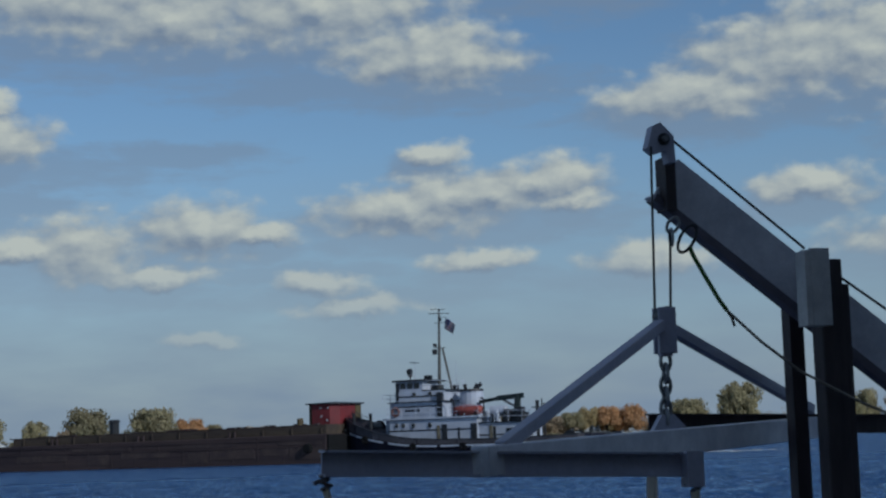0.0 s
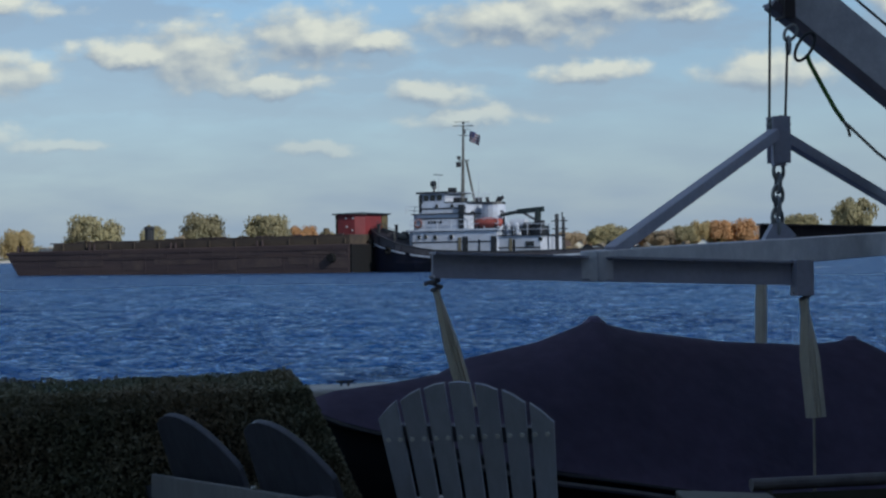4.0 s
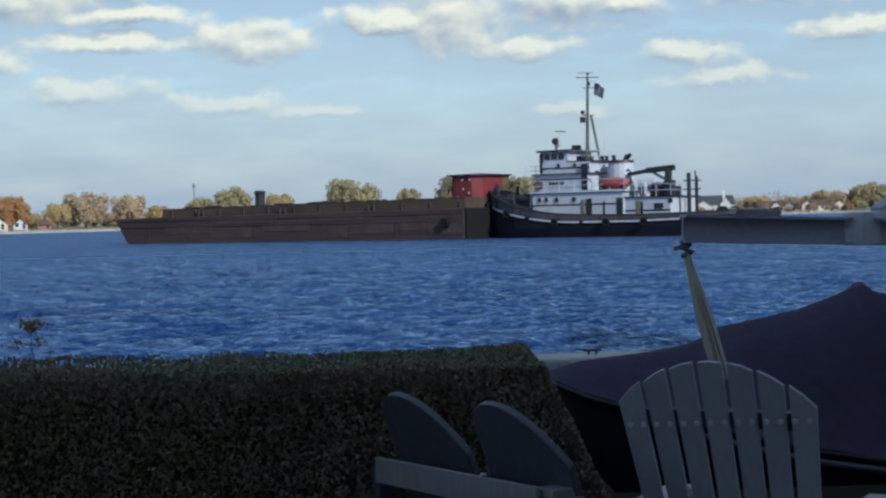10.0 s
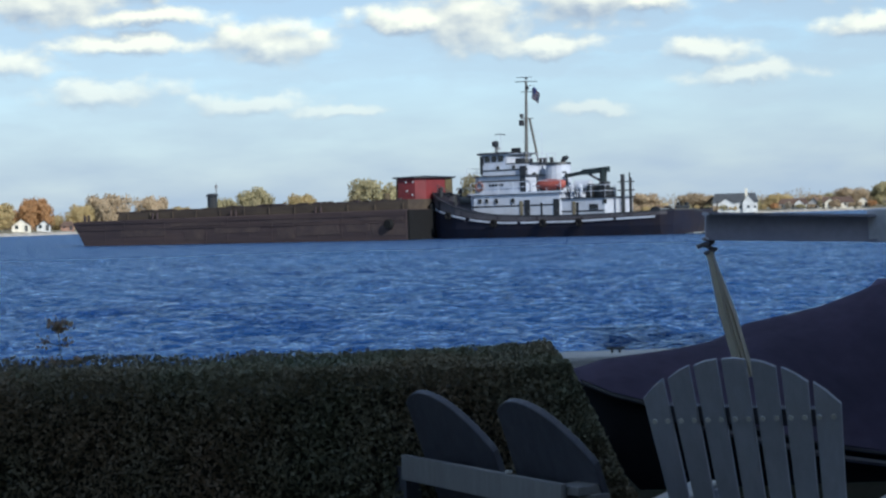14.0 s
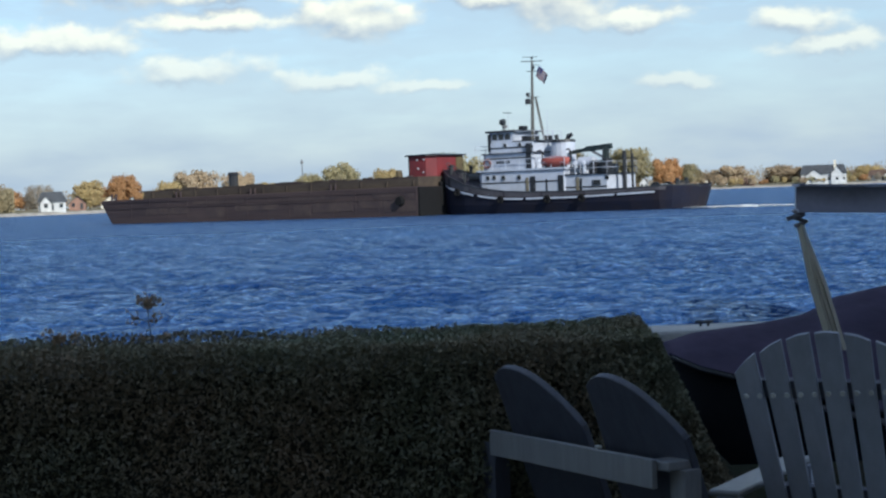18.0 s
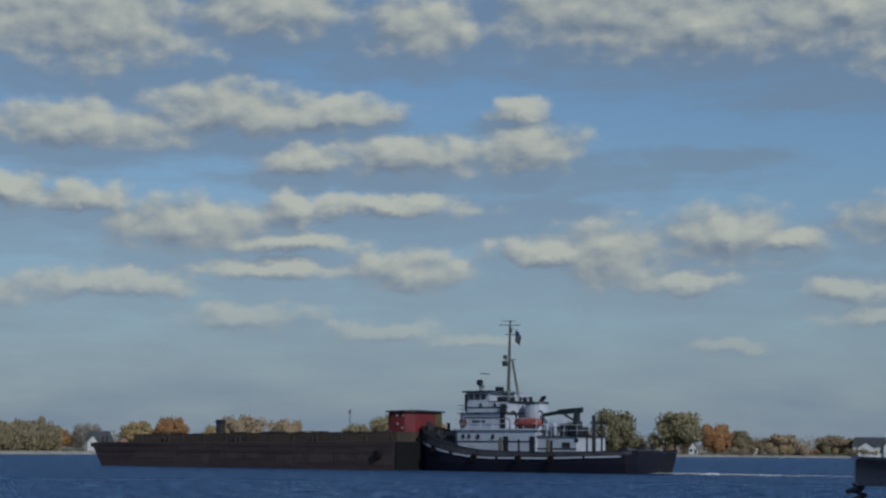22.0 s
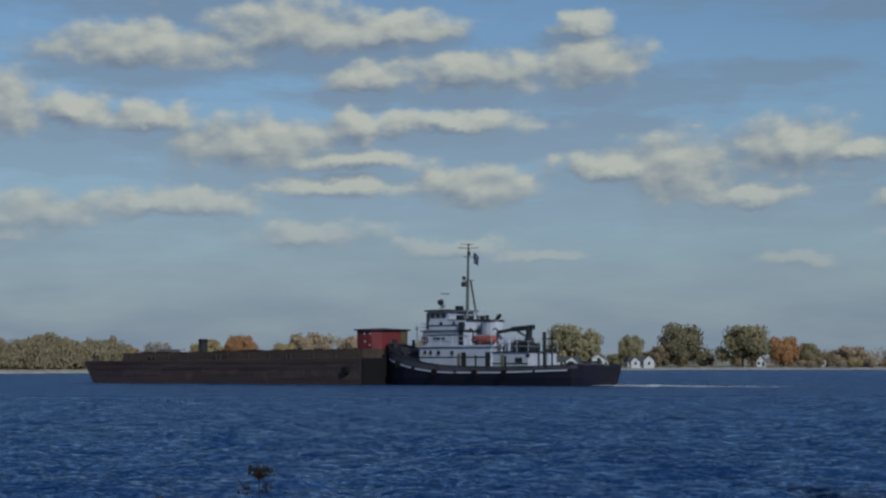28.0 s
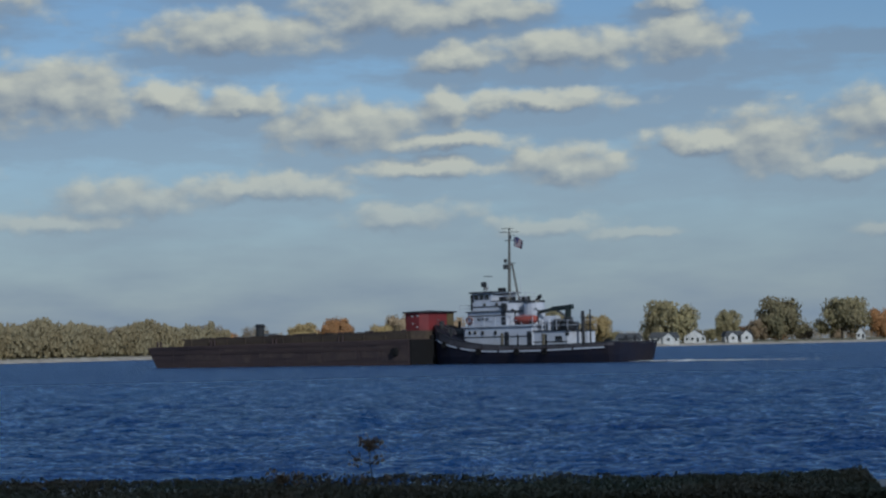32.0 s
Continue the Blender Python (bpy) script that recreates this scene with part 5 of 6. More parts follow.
    for x, y in ((-6.4, 1.9), (-7.6, 2.2), (-10.0, 2.0)):
        bm = bmesh.new()
        rod(bm, (x, y, 3.6), (x, y, 4.5), 0.18, seg=8)
        rod(bm, (x, y, 4.5), (x + 0.15, y, 4.8), 0.28, 0.26, seg=8)
        part("vent", bm, M["white"], root)
    bm = bmesh.new()
    rod(bm, (-15.0, -1.1, 1.9), (-15.0, 1.1, 1.9), 0.5, seg=12)
    win = part("towing_winch", bm, M["grey_deck"], root)
    for y in (-1.2, 1.1):
        bm = bmesh.new()
        rod(bm, (-15.0, y, 1.9), (-15.0, y + 0.12, 1.9), 0.7, seg=14)
        part("drum_flange", bm, M["trim"], win)
    bm = bmesh.new()
    for y in (-0.8, 0.8):
        rod(bm, (-17.2, y, 1.6), (-17.2, y, 2.9), 0.2, seg=8)
    bar(bm, (-17.2, -1.3, 2.5), (-17.2, 1.3, 2.5), 0.2, 0.2)
    part("towing_bitt", bm, M["trim"], root)
    # rails
    rail(root, [(4.7, 2.95, 4.37), (-2.0, 2.95, 4.37)])
    rail(root, [(-2.6, 2.95, 4.37), (-5.8, 2.95, 4.37)])
    rail(root, [(-5.9, 2.6, 3.65), (-10.5, 2.6, 3.65), (-10.5, -2.6, 3.65)], 1.1)
    rail(root, [(0.7, 2.3, 7.22), (-1.9, 2.3, 7.22), (-1.9, -2.3, 7.22)], 0.9)
    rail(root, [(5.4, 2.6, 6.05), (5.4, -2.6, 6.05)], 0.8)
    rail(root, [(9.0, 2.7, 4.6), (6.2, 3.7, 3.6)], 0.8)
    # mast with spreaders, radar, lamps and stays
    bm = bmesh.new()
    rod(bm, (0, 0, 7.1), (-0.22, 0, 15.3), 0.2, 0.11, seg=8)
    mast = part("mast", bm, M["mast"], root)
    bm = bmesh.new()
    rod(bm, (-0.5, 0, 11.6), (-1.45, 0, 7.2), 0.12, seg=6)
    part("mast_leg", bm, M["mast"], mast)
    for z, w in ((15.2, 1.1), (11.6, 0.6), (14.2, 0.5)):
        bm = bmesh.new()
        bar(bm, (-0.2 - w * 0.8, -w * 0.6, z), (-0.2 + w * 0.8, w * 0.6, z), 0.08, 0.08)
        part("spreader", bm, M["trim"], mast)
    for x, y, z, r, h in ((0.3, 0.2, 10.9, 0.28, 0.55), (0.28, 0.2, 11.7, 0.2, 0.35), (-0.35, 0, 14.4, 0.14, 0.35), (-0.22, 0, 15.4, 0.12, 0.25)):
        bm = bmesh.new()
        rod(bm, (x, y, z), (x, y, z + h), r, seg=8)
        part("lamp", bm, M["trim"], mast)
    bm = bmesh.new()
    bar(bm, (-0.9, 0, 15.6), (0.7, 0.3, 15.65), 0.06, 0.05)
    part("antenna", bm, M["trim"], mast)
    for x, y, z0, z1 in ((-2.4, 0.8, 7.2, 10.1), (2.3, 1.0, 8.3, 10.2), (-3.2, 1.0, 7.6, 8.2)):
        bm = bmesh.new()
        rod(bm, (x, y, z0), (x, y, z1), 0.045, 0.02, seg=5)
        part("whip_antenna", bm, M["white"], root)
    bm = bmesh.new()
    rod(bm, (2.8, 1.2, 8.3), (2.8, 1.2, 8.9), 0.07, seg=6)
    rod(bm, (2.65, 1.2, 9.2), (3.05, 1.2, 9.2), 0.34, 0.3, seg=12)
    part("searchlight", bm, M["trim"], root)
    bm = bmesh.new()
    rod(bm, (3.3, 0.2, 8.3), (3.3, 0.2, 8.75), 0.08, seg=6)
    rod(bm, (3.3, 0.2, 8.7), (3.3, 0.2, 8.95), 0.25, seg=10)
    part("horn", bm, M["steel"], root)
    bm = bmesh.new()
    rod(bm, (2.3, 1.0, 10.2), (2.3, 1.0, 10.25), 0.04, seg=5)
    bar(bm, (1.9, 0.8, 10.1), (2.8, 1.2, 10.15), 0.1, 0.08)
    part("radar_bar", bm, M["trim"], root)
    for x, y in ((0.6, -1.2), (-0.2, 1.4), (-1.4, -0.8), (1.6, -0.6)):
        bm = bmesh.new()
        box(bm, x - 0.35, x + 0.35, y - 0.3, y + 0.3, 7.22 if x < 0.9 else 8.3, (7.22 if x < 0.9 else 8.3) + 0.5)
        part("deck_box", bm, M["trim"], root)
    # flag of stripes with a dark corner
    flag = part("flag", bmesh.new(), M["flag_white"], root, "small striped flag with a blue corner")
    flag.location = (-1.1, 0, 14.6)
    for k in range(7):
        bm = bmesh.new()
        n = 6
        prev = None
        for i in range(n + 1):
            x = -1.5 * i / n
            y = 0.12 * math.sin(i * 1.1)
            cur = [bm.verts.new((x, y, -1.0 * (k + 1) / 7 - 0.25 * i / n)), bm.verts.new((x, y, -1.0 * k / 7 - 0.25 * i / n)), bm.verts.new((x, y + 0.02, -1.0 * (k + 1) / 7 - 0.25 * i / n)), bm.verts.new((x, y + 0.02, -1.0 * k / 7 - 0.25 * i / n))]
            if prev:
                bm.faces.new((prev[0], cur[0], cur[1], prev[1]))
                bm.faces.new((prev[2], cur[2], cur[3], prev[3]))
            prev = cur
        part("stripe", bm, M["flag_red"] if k % 2 == 0 else M["flag_white"], flag)
    bm = bmesh.new()
    box(bm, -0.65, 0.0, -0.05, 0.12, -0.55, 0.01)
    part("canton", bm, M["flag_blue"], flag)
    bm = bmesh.new()
    rod(bm, (-0.25, 0, 14.9), (-1.15, 0, 14.7), 0.02, seg=5)
    part("halyard", bm, M["trim"], mast)
    return root, flag


barge = build_barge()
tug, flag = build_tug()


def build_wake():
    rng = random.Random(21)
    bm = bmesh.new()
    for k in range(420):
        u = rng.random() ** 1.4
        x, y = -19.0 - 22 * u, rng.gauss(0, 1.5 + 2.2 * u)
        s = rng.uniform(0.15, 0.6) * (1 - 0.7 * u)
        vs = [bm.verts.new((x + s * 1.6 * math.cos(a), y + s * math.sin(a), 0.03 + 0.1 * rng.random() * (1 - u))) for a in (0, 1.05, 2.1, 3.14, 4.2, 5.25)]
        bm.faces.new(vs)
    for k in range(120):
        x, y = rng.uniform(61, 63.5), rng.uniform(-6.5, 7.0)
        s = rng.uniform(0.1, 0.3)
        vs = [bm.verts.new((x + s * 1.6 * math.cos(a), y + s * math.sin(a), 0.04)) for a in (0, 1.05, 2.1, 3.14, 4.2, 5.25)]
        bm.faces.new(vs)
    return mesh_thing("wake_foam", bm, M["foam"], "patches of white foam trailing behind the tug", "wake", kind="stuff")


wake = build_wake()

# ---- boat hoist by the water ----
def build_hoist():
    root = thing("boat_hoist", Matrix.Identity(4), "galvanised boat hoist with a sloping arm on dark posts", "boat hoist")
    bm = bmesh.new()
    box(bm, 6.66, 6.87, 12.5, 12.7, -2.0, 2.81)
    soften(bm, 0.015)
    part("post", bm, M["post"], root, "dark brown main post")
    bm = bmesh.new()
    box(bm, 6.872, 6.93, 12.52, 12.68, -2.0, 2.60)
    part("post_plate", bm, M["post"], root)
    bm = bmesh.new()
    box(bm, 6.66, 6.79, 13.1, 13.25, -2.0, 2.45)
    part("rear_post", bm, M["post"], root)
    bm = bmesh.new()
    box(bm, 6.43, 6.48, 12.3, 12.48, 2.24, 2.86)
    box(bm, 6.48, 6.655, 12.3, 12.34, 2.24, 2.88)
    box(bm, 6.48, 6.655, 12.44, 12.48, 2.24, 2.88)
    soften(bm, 0.008)
    part("bracket", bm, M["bracket"], root, "pale grey steel bracket")
    # sloping arm, an open channel seen from its web side
    p0, p1 = Vector((5.49, 12.9, 3.545)), Vector((8.7, 12.9, 1.08))
    d = (p1 - p0).normalized()
    s = d.cross(Vector((0, 0, 1))).normalized()
    u = s.cross(d)
    bm = bmesh.new()
    bar(bm, p0, p1, 0.03, 0.40)
    part("arm_web", bm, M["steelarm"], root)
    bm = bmesh.new()
    for h in (-0.19, 0.19):
        bar(bm, p0 + u * h - s * 0.09, p1 + u * h - s * 0.09, 0.18, 0.02)
    part("arm_flange", bm, M["steelarm"], root)
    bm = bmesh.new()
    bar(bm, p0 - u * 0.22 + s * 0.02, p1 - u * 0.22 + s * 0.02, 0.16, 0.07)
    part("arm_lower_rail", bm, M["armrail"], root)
    bm = bmesh.new()
    box(bm, 5.43, 5.52, 12.74, 12.96, 3.25, 3.70)
    part("end_plate", bm, M["post"], root)
    bm = bmesh.new()
    prism(bm, [(5.16, 3.72), (5.21, 3.90), (5.28, 3.93), (5.39, 3.82), (5.40, 3.60), (5.34, 3.60), (5.32, 3.70), (5.22, 3.67)], 12.44, 12.56)
    part("tip_bracket", bm, M["steelbeam"], root)
    bm = bmesh.new()
    rod(bm, (5.30, 12.42, 3.79), (5.30, 12.58, 3.79), 0.05, seg=18)
    pulley = part("tip_sheave", bm, M["cable"], root)
    bm = bmesh.new()
    rod(bm, (5.30, 12.38, 3.79), (5.30, 12.62, 3.79), 0.025, seg=8)
    part("sheave_pin", bm, M["steel"], pulley)
    # writing on the arm, worn: plain pale bars
    for k in range(9):
        c = p0 + d * (0.95 + 0.055 * k) - u * (-0.02 if k % 3 else 0.0) + s * -0.0
        bm = bmesh.new()
        q = c - s * 0.018
        bar(bm, q - d * 0.018 - u * 0.05, q - d * 0.018 + u * 0.04, 0.016, 0.006)
        part("letter_bar", bm, M["bracket"], root)
    # cables
    for a, b in (((5.171, 12.4, 3.72), (5.115, 12.34, 2.40)), ((5.302, 12.4, 3.0), (5.25, 12.34, 2.40)), ((5.37, 12.5, 3.82), (6.46, 12.35, 2.88)), ((6.75, 12.3, 2.63), (8.6, 12.0, 1.25))):
        bm = bmesh.new()
        rod(bm, a, b, 0.011, seg=6)
        part("cable", bm, M["cable"], root)
    # shackle under the arm, snap hook and tag line
    bm = bmesh.new()
    ring_link(bm, (5.33, 12.4, 3.08), (0.6, 0, 0.8), (0.8, 0, -0.6), 0.07, 0.045, 0.014)
    ring_link(bm, (5.31, 12.4, 2.98), (0, 1, 0), (0, 0, 1), 0.035, 0.07, 0.012)
    part("shackle", bm, M["chain"], root)
    bm = bmesh.new()
    ring_link(bm, (5.45, 12.4, 2.97), (0.55, 0, 0.83), (0.83, 0, -0.55), 0.13, 0.06, 0.014)
    part("snap_hook", bm, M["cable"], root)
    bm = bmesh.new()
    tube(bm, [(5.47, 12.4, 2.9), (5.49, 12.4, 2.84), (5.6, 12.42, 2.66), (5.72, 12.45, 2.48), (5.80, 12.48, 2.39)], 0.018, 6)
    part("green_rope", bm, M["rope"], root)
    bm = bmesh.new()
    tube(bm, [(5.80, 12.48, 2.39), (5.85, 12.5, 2.33), (5.87, 12.5, 2.26)], 0.012, 6)
    tube(bm, [(5.80, 12.48, 2.39), (6.1, 12.5, 2.13), (6.45, 12.52, 1.88), (6.90, 12.4, 1.62), (7.2, 12.3, 1.47)], 0.012, 6)
    part("tag_line", bm, M["rope_pale"], root)
    return root


def build_spreader():
    root = thing("lifting_frame", Matrix.Identity(4), "galvanised lifting frame of beams hung from the hoist", "lifting frame")
    # lower block
    bm = bmesh.new()
    for y in (12.28, 12.40):
        box(bm, 5.115, 5.265, y - 0.012, y + 0.012, 2.04, 2.41)
    soften(bm, 0.008)
    blk = part("block", bm, M["steelbeam"], root)
    bm = bmesh.new()
    rod(bm, (5.19, 12.27, 2.34), (5.19, 12.41, 2.34), 0.075, seg=18)
    part("sheave", bm, M["cable"], blk)
    bm = bmesh.new()
    rod(bm, (5.19, 12.34, 2.02), (5.19, 12.34, 2.30), 0.06, seg=12)
    part("swivel", bm, M["steelbeam"], blk)
    for a, b in (((5.14, 12.3, 2.27), (3.19, 10.35, 1.36)), ((5.24, 12.38, 2.25), (7.25, 13.95, 1.58))):
        bm = bmesh.new()
        bar(bm, a, b, 0.085, 0.085)
        soften(bm, 0.006)
        part("strut", bm, M["steelbeam"], root)
    # chain
    zs = [1.98, 1.885, 1.79, 1.70, 1.61, 1.53]
    for i, z in enumerate(zs):
        bm = bmesh.new()
        au = (1, 0, 0) if i % 2 == 0 else (0, 1, 0)
        ring_link(bm, (5.185 - 0.004 * i, 12.34, z), au, (0, 0, 1), 0.042, 0.075, 0.017)
        part("chain_link", bm, M["chain"], root)
    bm = bmesh.new()
    prism(bm, [(5.02, 1.40), (5.32, 1.46), (5.22, 1.56), (5.12, 1.56)], 12.3, 12.38)
    part("lug", bm, M["steelbeam"], root)

    def i_beam(name, a, b, w, h, mat):
        a, b = Vector(a), Vector(b)
        p0, p1, d, s, u = frame_of(a, b)
        bm = bmesh.new()
        o, i = w / 2, h / 2 - 0.016
        shape = ((-o, -h / 2), (o, -h / 2), (o, -i), (0.01, -i), (0.01, i), (o, i), (o, h / 2), (-o, h / 2), (-o, i), (-0.01, i), (-0.01, -i), (-o, -i))
        ends = [[bm.verts.new(p + s * q + u * r) for q, r in shape] for p in (a, b)]
        for k in range(12):
            bm.faces.new((ends[0][k], ends[0][(k + 1) % 12], ends[1][(k + 1) % 12], ends[1][k]))
        bm.faces.new(ends[0][::-1])
        bm.faces.new(ends[1])
        return part(name, bm, mat, root)

    i_beam("near_beam", (1.95, 10.1, 1.302), (4.58, 10.5, 1.198), 0.12, 0.165, M["steelbeam"])
    i_beam("far_beam", (5.70, 14.05, 1.50), (9.1, 14.6, 1.41), 0.12, 0.18, M["post"])
    bm = bmesh.new()
    bar(bm, (3.0, 10.2, 1.275), (7.9, 14.75, 1.43), 0.14, 0.2)
    soften(bm, 0.01)
    part("main_beam", bm, M["steelarm"], root)
    bm = bmesh.new()
    box(bm, 4.50, 4.62, 10.38, 10.50, 1.05, 1.29)
    part("end_bracket", bm, M["steelbeam"], root)

    # slings: folded webbing below each beam end
    def sling(name, top, bottom, w0, w1, fold):
        t, b = Vector(top), Vector(bottom)
        bm = bmesh.new()
        n = 10
        for lay in range(3):
            prev = None
            for i in range(n + 1):
                k = i / n
                c = t.lerp(b, k)
                w = w0 + (w1 - w0) * min(1, k * 2.2)
                off = (lay - 1) * fold * min(1, k * 2)
                y = c.y - 0.012 + lay * 0.02
                cur = [bm.verts.new((c.x + off - w / 2, y, c.z)), bm.verts.new((c.x + off, y - 0.034, c.z)), bm.verts.new((c.x + off + w / 2, y + 0.012, c.z)), bm.verts.new((c.x + off, y + 0.008, c.z))]
                if prev:
                    for j in range(4):
                        bm.faces.new((prev[j], prev[(j + 1) % 4], cur[(j + 1) % 4], cur[j]))
                prev = cur
        sl = part(name, bm, M["strap"], root, "faded yellow webbing sling")
        bm = bmesh.new()
        for k in range(4):
            ring_link(bm, (t.x + 0.012 * math.sin(k * 2.0), t.y, t.z + 0.0 + 0.022 * k), (0.95, 0, 0.3 * (-1) ** k), (0, 1, 0), 0.026, 0.027, 0.012)
        rod(bm, (t.x - 0.02, t.y, t.z + 0.05), (t.x - 0.075, t.y, t.z + 0.03), 0.014, seg=6)
        part("knot", bm, M["faded"], sl)
        return sl

    sling("sling", (1.972, 10.1, 1.15), (2.185, 10.15, 0.40), 0.045, 0.06, 0.028)
    sling("sling", (4.575, 10.44, 1.03), (4.66, 10.46, 0.22), 0.06, 0.10, 0.035)
    sling("sling", (5.72, 14.05, 1.36), (5.70, 14.05, 0.45), 0.10, 0.11, 0.01)
    bm = bmesh.new()
    rod(bm, (4.64, 10.46, 0.25), (4.62, 10.42, -0.35), 0.009, seg=6)
    part("hanging_line", bm, M["rope_pale"], root)
    return root


build_hoist()
build_spreader()


# ---- covered boat in the slip ----
def along(pts, x):
    for (a, p), (b, q) in zip(pts[:-1], pts[1:]):
        if x <= b:
            return p + (q - p) * max(0.0, (x - a) / (b - a))
    return pts[-1][1]


def ridge(x):
    return along(((1.28, 0.36), (1.5, 0.42), (1.95, 0.46), (2.33, 0.50), (2.56, 0.61), (3.13, 0.71), (3.42, 0.80), (3.57, 0.865), (3.68, 0.81), (3.93, 0.75), (4.68, 0.645), (5.45, 0.585), (5.85, 0.60), (5.95, 0.625), (6.05, 0.60), (6.4, 0.44), (7.4, 0.38), (9.0, 0.3)), x)


def hem_height(x):
    return along(((1.26, 0.33), (1.42, 0.25), (1.70, 0.18), (2.9, -0.115), (3.46, -0.22), (4.15, -0.36), (5.5, -0.5)), x)


def beam(x):
    """Half the width of the covered boat: a bow that swells into straight sides."""
    return 1.25 * min(1.0, max(0.05, (x - 0.95) / 1.7)) ** 0.7


def build_boat():
    root = thing("covered_boat", Matrix.Identity(4), "boat under a dark purple cover in the slip", "boat")
    bm = bmesh.new()
    nx, ny = 90, 26
    grid = []
    for i in range(nx + 1):
        x = 1.26 + 7.3 * i / nx
        yc = 11.45 + 0.28 * (x - 1.4)
        top, edge = ridge(x), hem_height(x)
        row = []
        for j in range(ny + 1):
            v = -1 + 2 * j / ny
            z = top + (min(edge, top - 0.02) - top) * abs(v) ** 1.7
            soft = min(1.0, (x - 1.2) / 0.8)
            z += soft * (0.02 * noise.noise((x * 2.2, v * 3, 0)) * (1 if abs(v) > 0.1 else 0.3) - 0.03 * abs(v) * (1 + math.sin(x * 7 + v * 2)) * 0.5 * (1 - abs(v) ** 6))
            row.append(bm.verts.new((x, yc + v * beam(x), z)))
        grid.append(row)
    for i in range(nx):
        for j in range(ny):
            bm.faces.new((grid[i][j], grid[i + 1][j], grid[i + 1][j + 1], grid[i][j + 1]))
    bm.faces.new(grid[0])
    bmesh.ops.solidify(bm, geom=bm.faces[:], thickness=0.012)
    cov = part("cover", bm, M["tarp"], root, smooth=True)
    for x in (3.57, 5.95):
        bm = bmesh.new()
        rod(bm, (x, 11.45 + 0.28 * (x - 1.4), ridge(x) - 0.05), (x, 11.45 + 0.28 * (x - 1.4), ridge(x) + 0.012), 0.1, 0.03, seg=14)
        part("pole_cap", bm, M["tarp"], cov, smooth=True)
    xs = [1.3 + 0.18 * k for k in range(40)]
    bm = bmesh.new()
    tube(bm, [(x, 11.45 + 0.28 * (x - 1.4) - beam(x) - 0.012, hem_height(x)) for x in xs], 0.014, 6)
    part("hem", bm, M["trim"], cov)
    bm = bmesh.new()
    tube(bm, [(x, 11.45 + 0.28 * (x - 1.4) - beam(x) - 0.02, hem_height(x) - 0.06) for x in xs if x > 2.0], 0.02, 6)
    part("rub_rail", bm, M["faded"], root, "worn grey rub rail")
    bm = bmesh.new()
    prev = None
    for x in xs:
        yc, w, e = 11.45 + 0.28 * (x - 1.4), beam(x) - 0.015, hem_height(x) + 0.02
        cur = [bm.verts.new(p) for p in ((x, yc - w, e), (x, yc + w, e), (x + 0.25, yc + w * 0.7, -0.6), (x + 0.3, yc, -1.2), (x + 0.25, yc - w * 0.7, -0.6))]
        if prev:
            for j in range(5):
                bm.faces.new((prev[j], prev[(j + 1) % 5], cur[(j + 1) % 5], cur[j]))
        else:
            bm.faces.new(cur)
        prev = cur
    bm.faces.new(prev[::-1])
    part("hull", bm, M["fibreglass"], root, smooth=True)


build_boat()


# ---- adirondack chairs ----
def slat_outline(k, n, half_top, half_foot, top_z, sag, gap):
    """The corners of slat k of n of a fan back: x at the foot and the head, and the arched head."""
    u0, u1 = -1 + 2 * k / n, -1 + 2 * (k + 1) / n
    head = lambda u: top_z - sag * abs(u) ** 2.0
    f0, f1 = u0 * half_foot + gap, u1 * half_foot - gap
    h0, h1 = u0 * half_top + gap, u1 * half_top - gap
    um = (u0 + u1) / 2
    return [(f0, 0.0), (f1, 0.0), (h1, head(u1)), ((h0 + h1) / 2, head(um) + 0.002), (h0, head(u0))]


def fan_back(parent, n, half_top, half_foot, top_z, sag, m, gap):
    for k in range(n):
        bm = bmesh.new()
        out = slat_outline(k, n, half_top, half_foot, top_z, sag, gap)
        prism(bm, out, -0.011, 0.001)
        soften(bm, 0.0015, 1)
        for v in bm.verts:
            v.co = m @ v.co
        sl = part("slat", bm, M["chair"], parent)
        for w in (-0.5, 0.5):
            uu = -1 + 2 * (k + 0.5 + w * 0.5) / n
            hz = top_z * 0.715 + 0.02 * uu
            x = uu * (half_foot + (half_top - half_foot) * 0.715)
            bm = bmesh.new()
            rod(bm, m @ Vector((x, -0.011, hz)), m @ Vector((x, -0.015, hz)), 0.009, seg=8)
            part("screw", bm, M["screw"], sl)
    # rails in the darkest grey, so the slat gaps look shaded
    for z, w in ((top_z * 0.72, half_top * 0.86), (top_z * 0.2, half_foot * 0.9)):
        bm = bmesh.new()
        box(bm, -w, w, 0.003, 0.025, z - 0.03, z + 0.03, m)
        part("back_rail", bm, M["chair_dark"], parent, "back rail in shade-darkened grey")


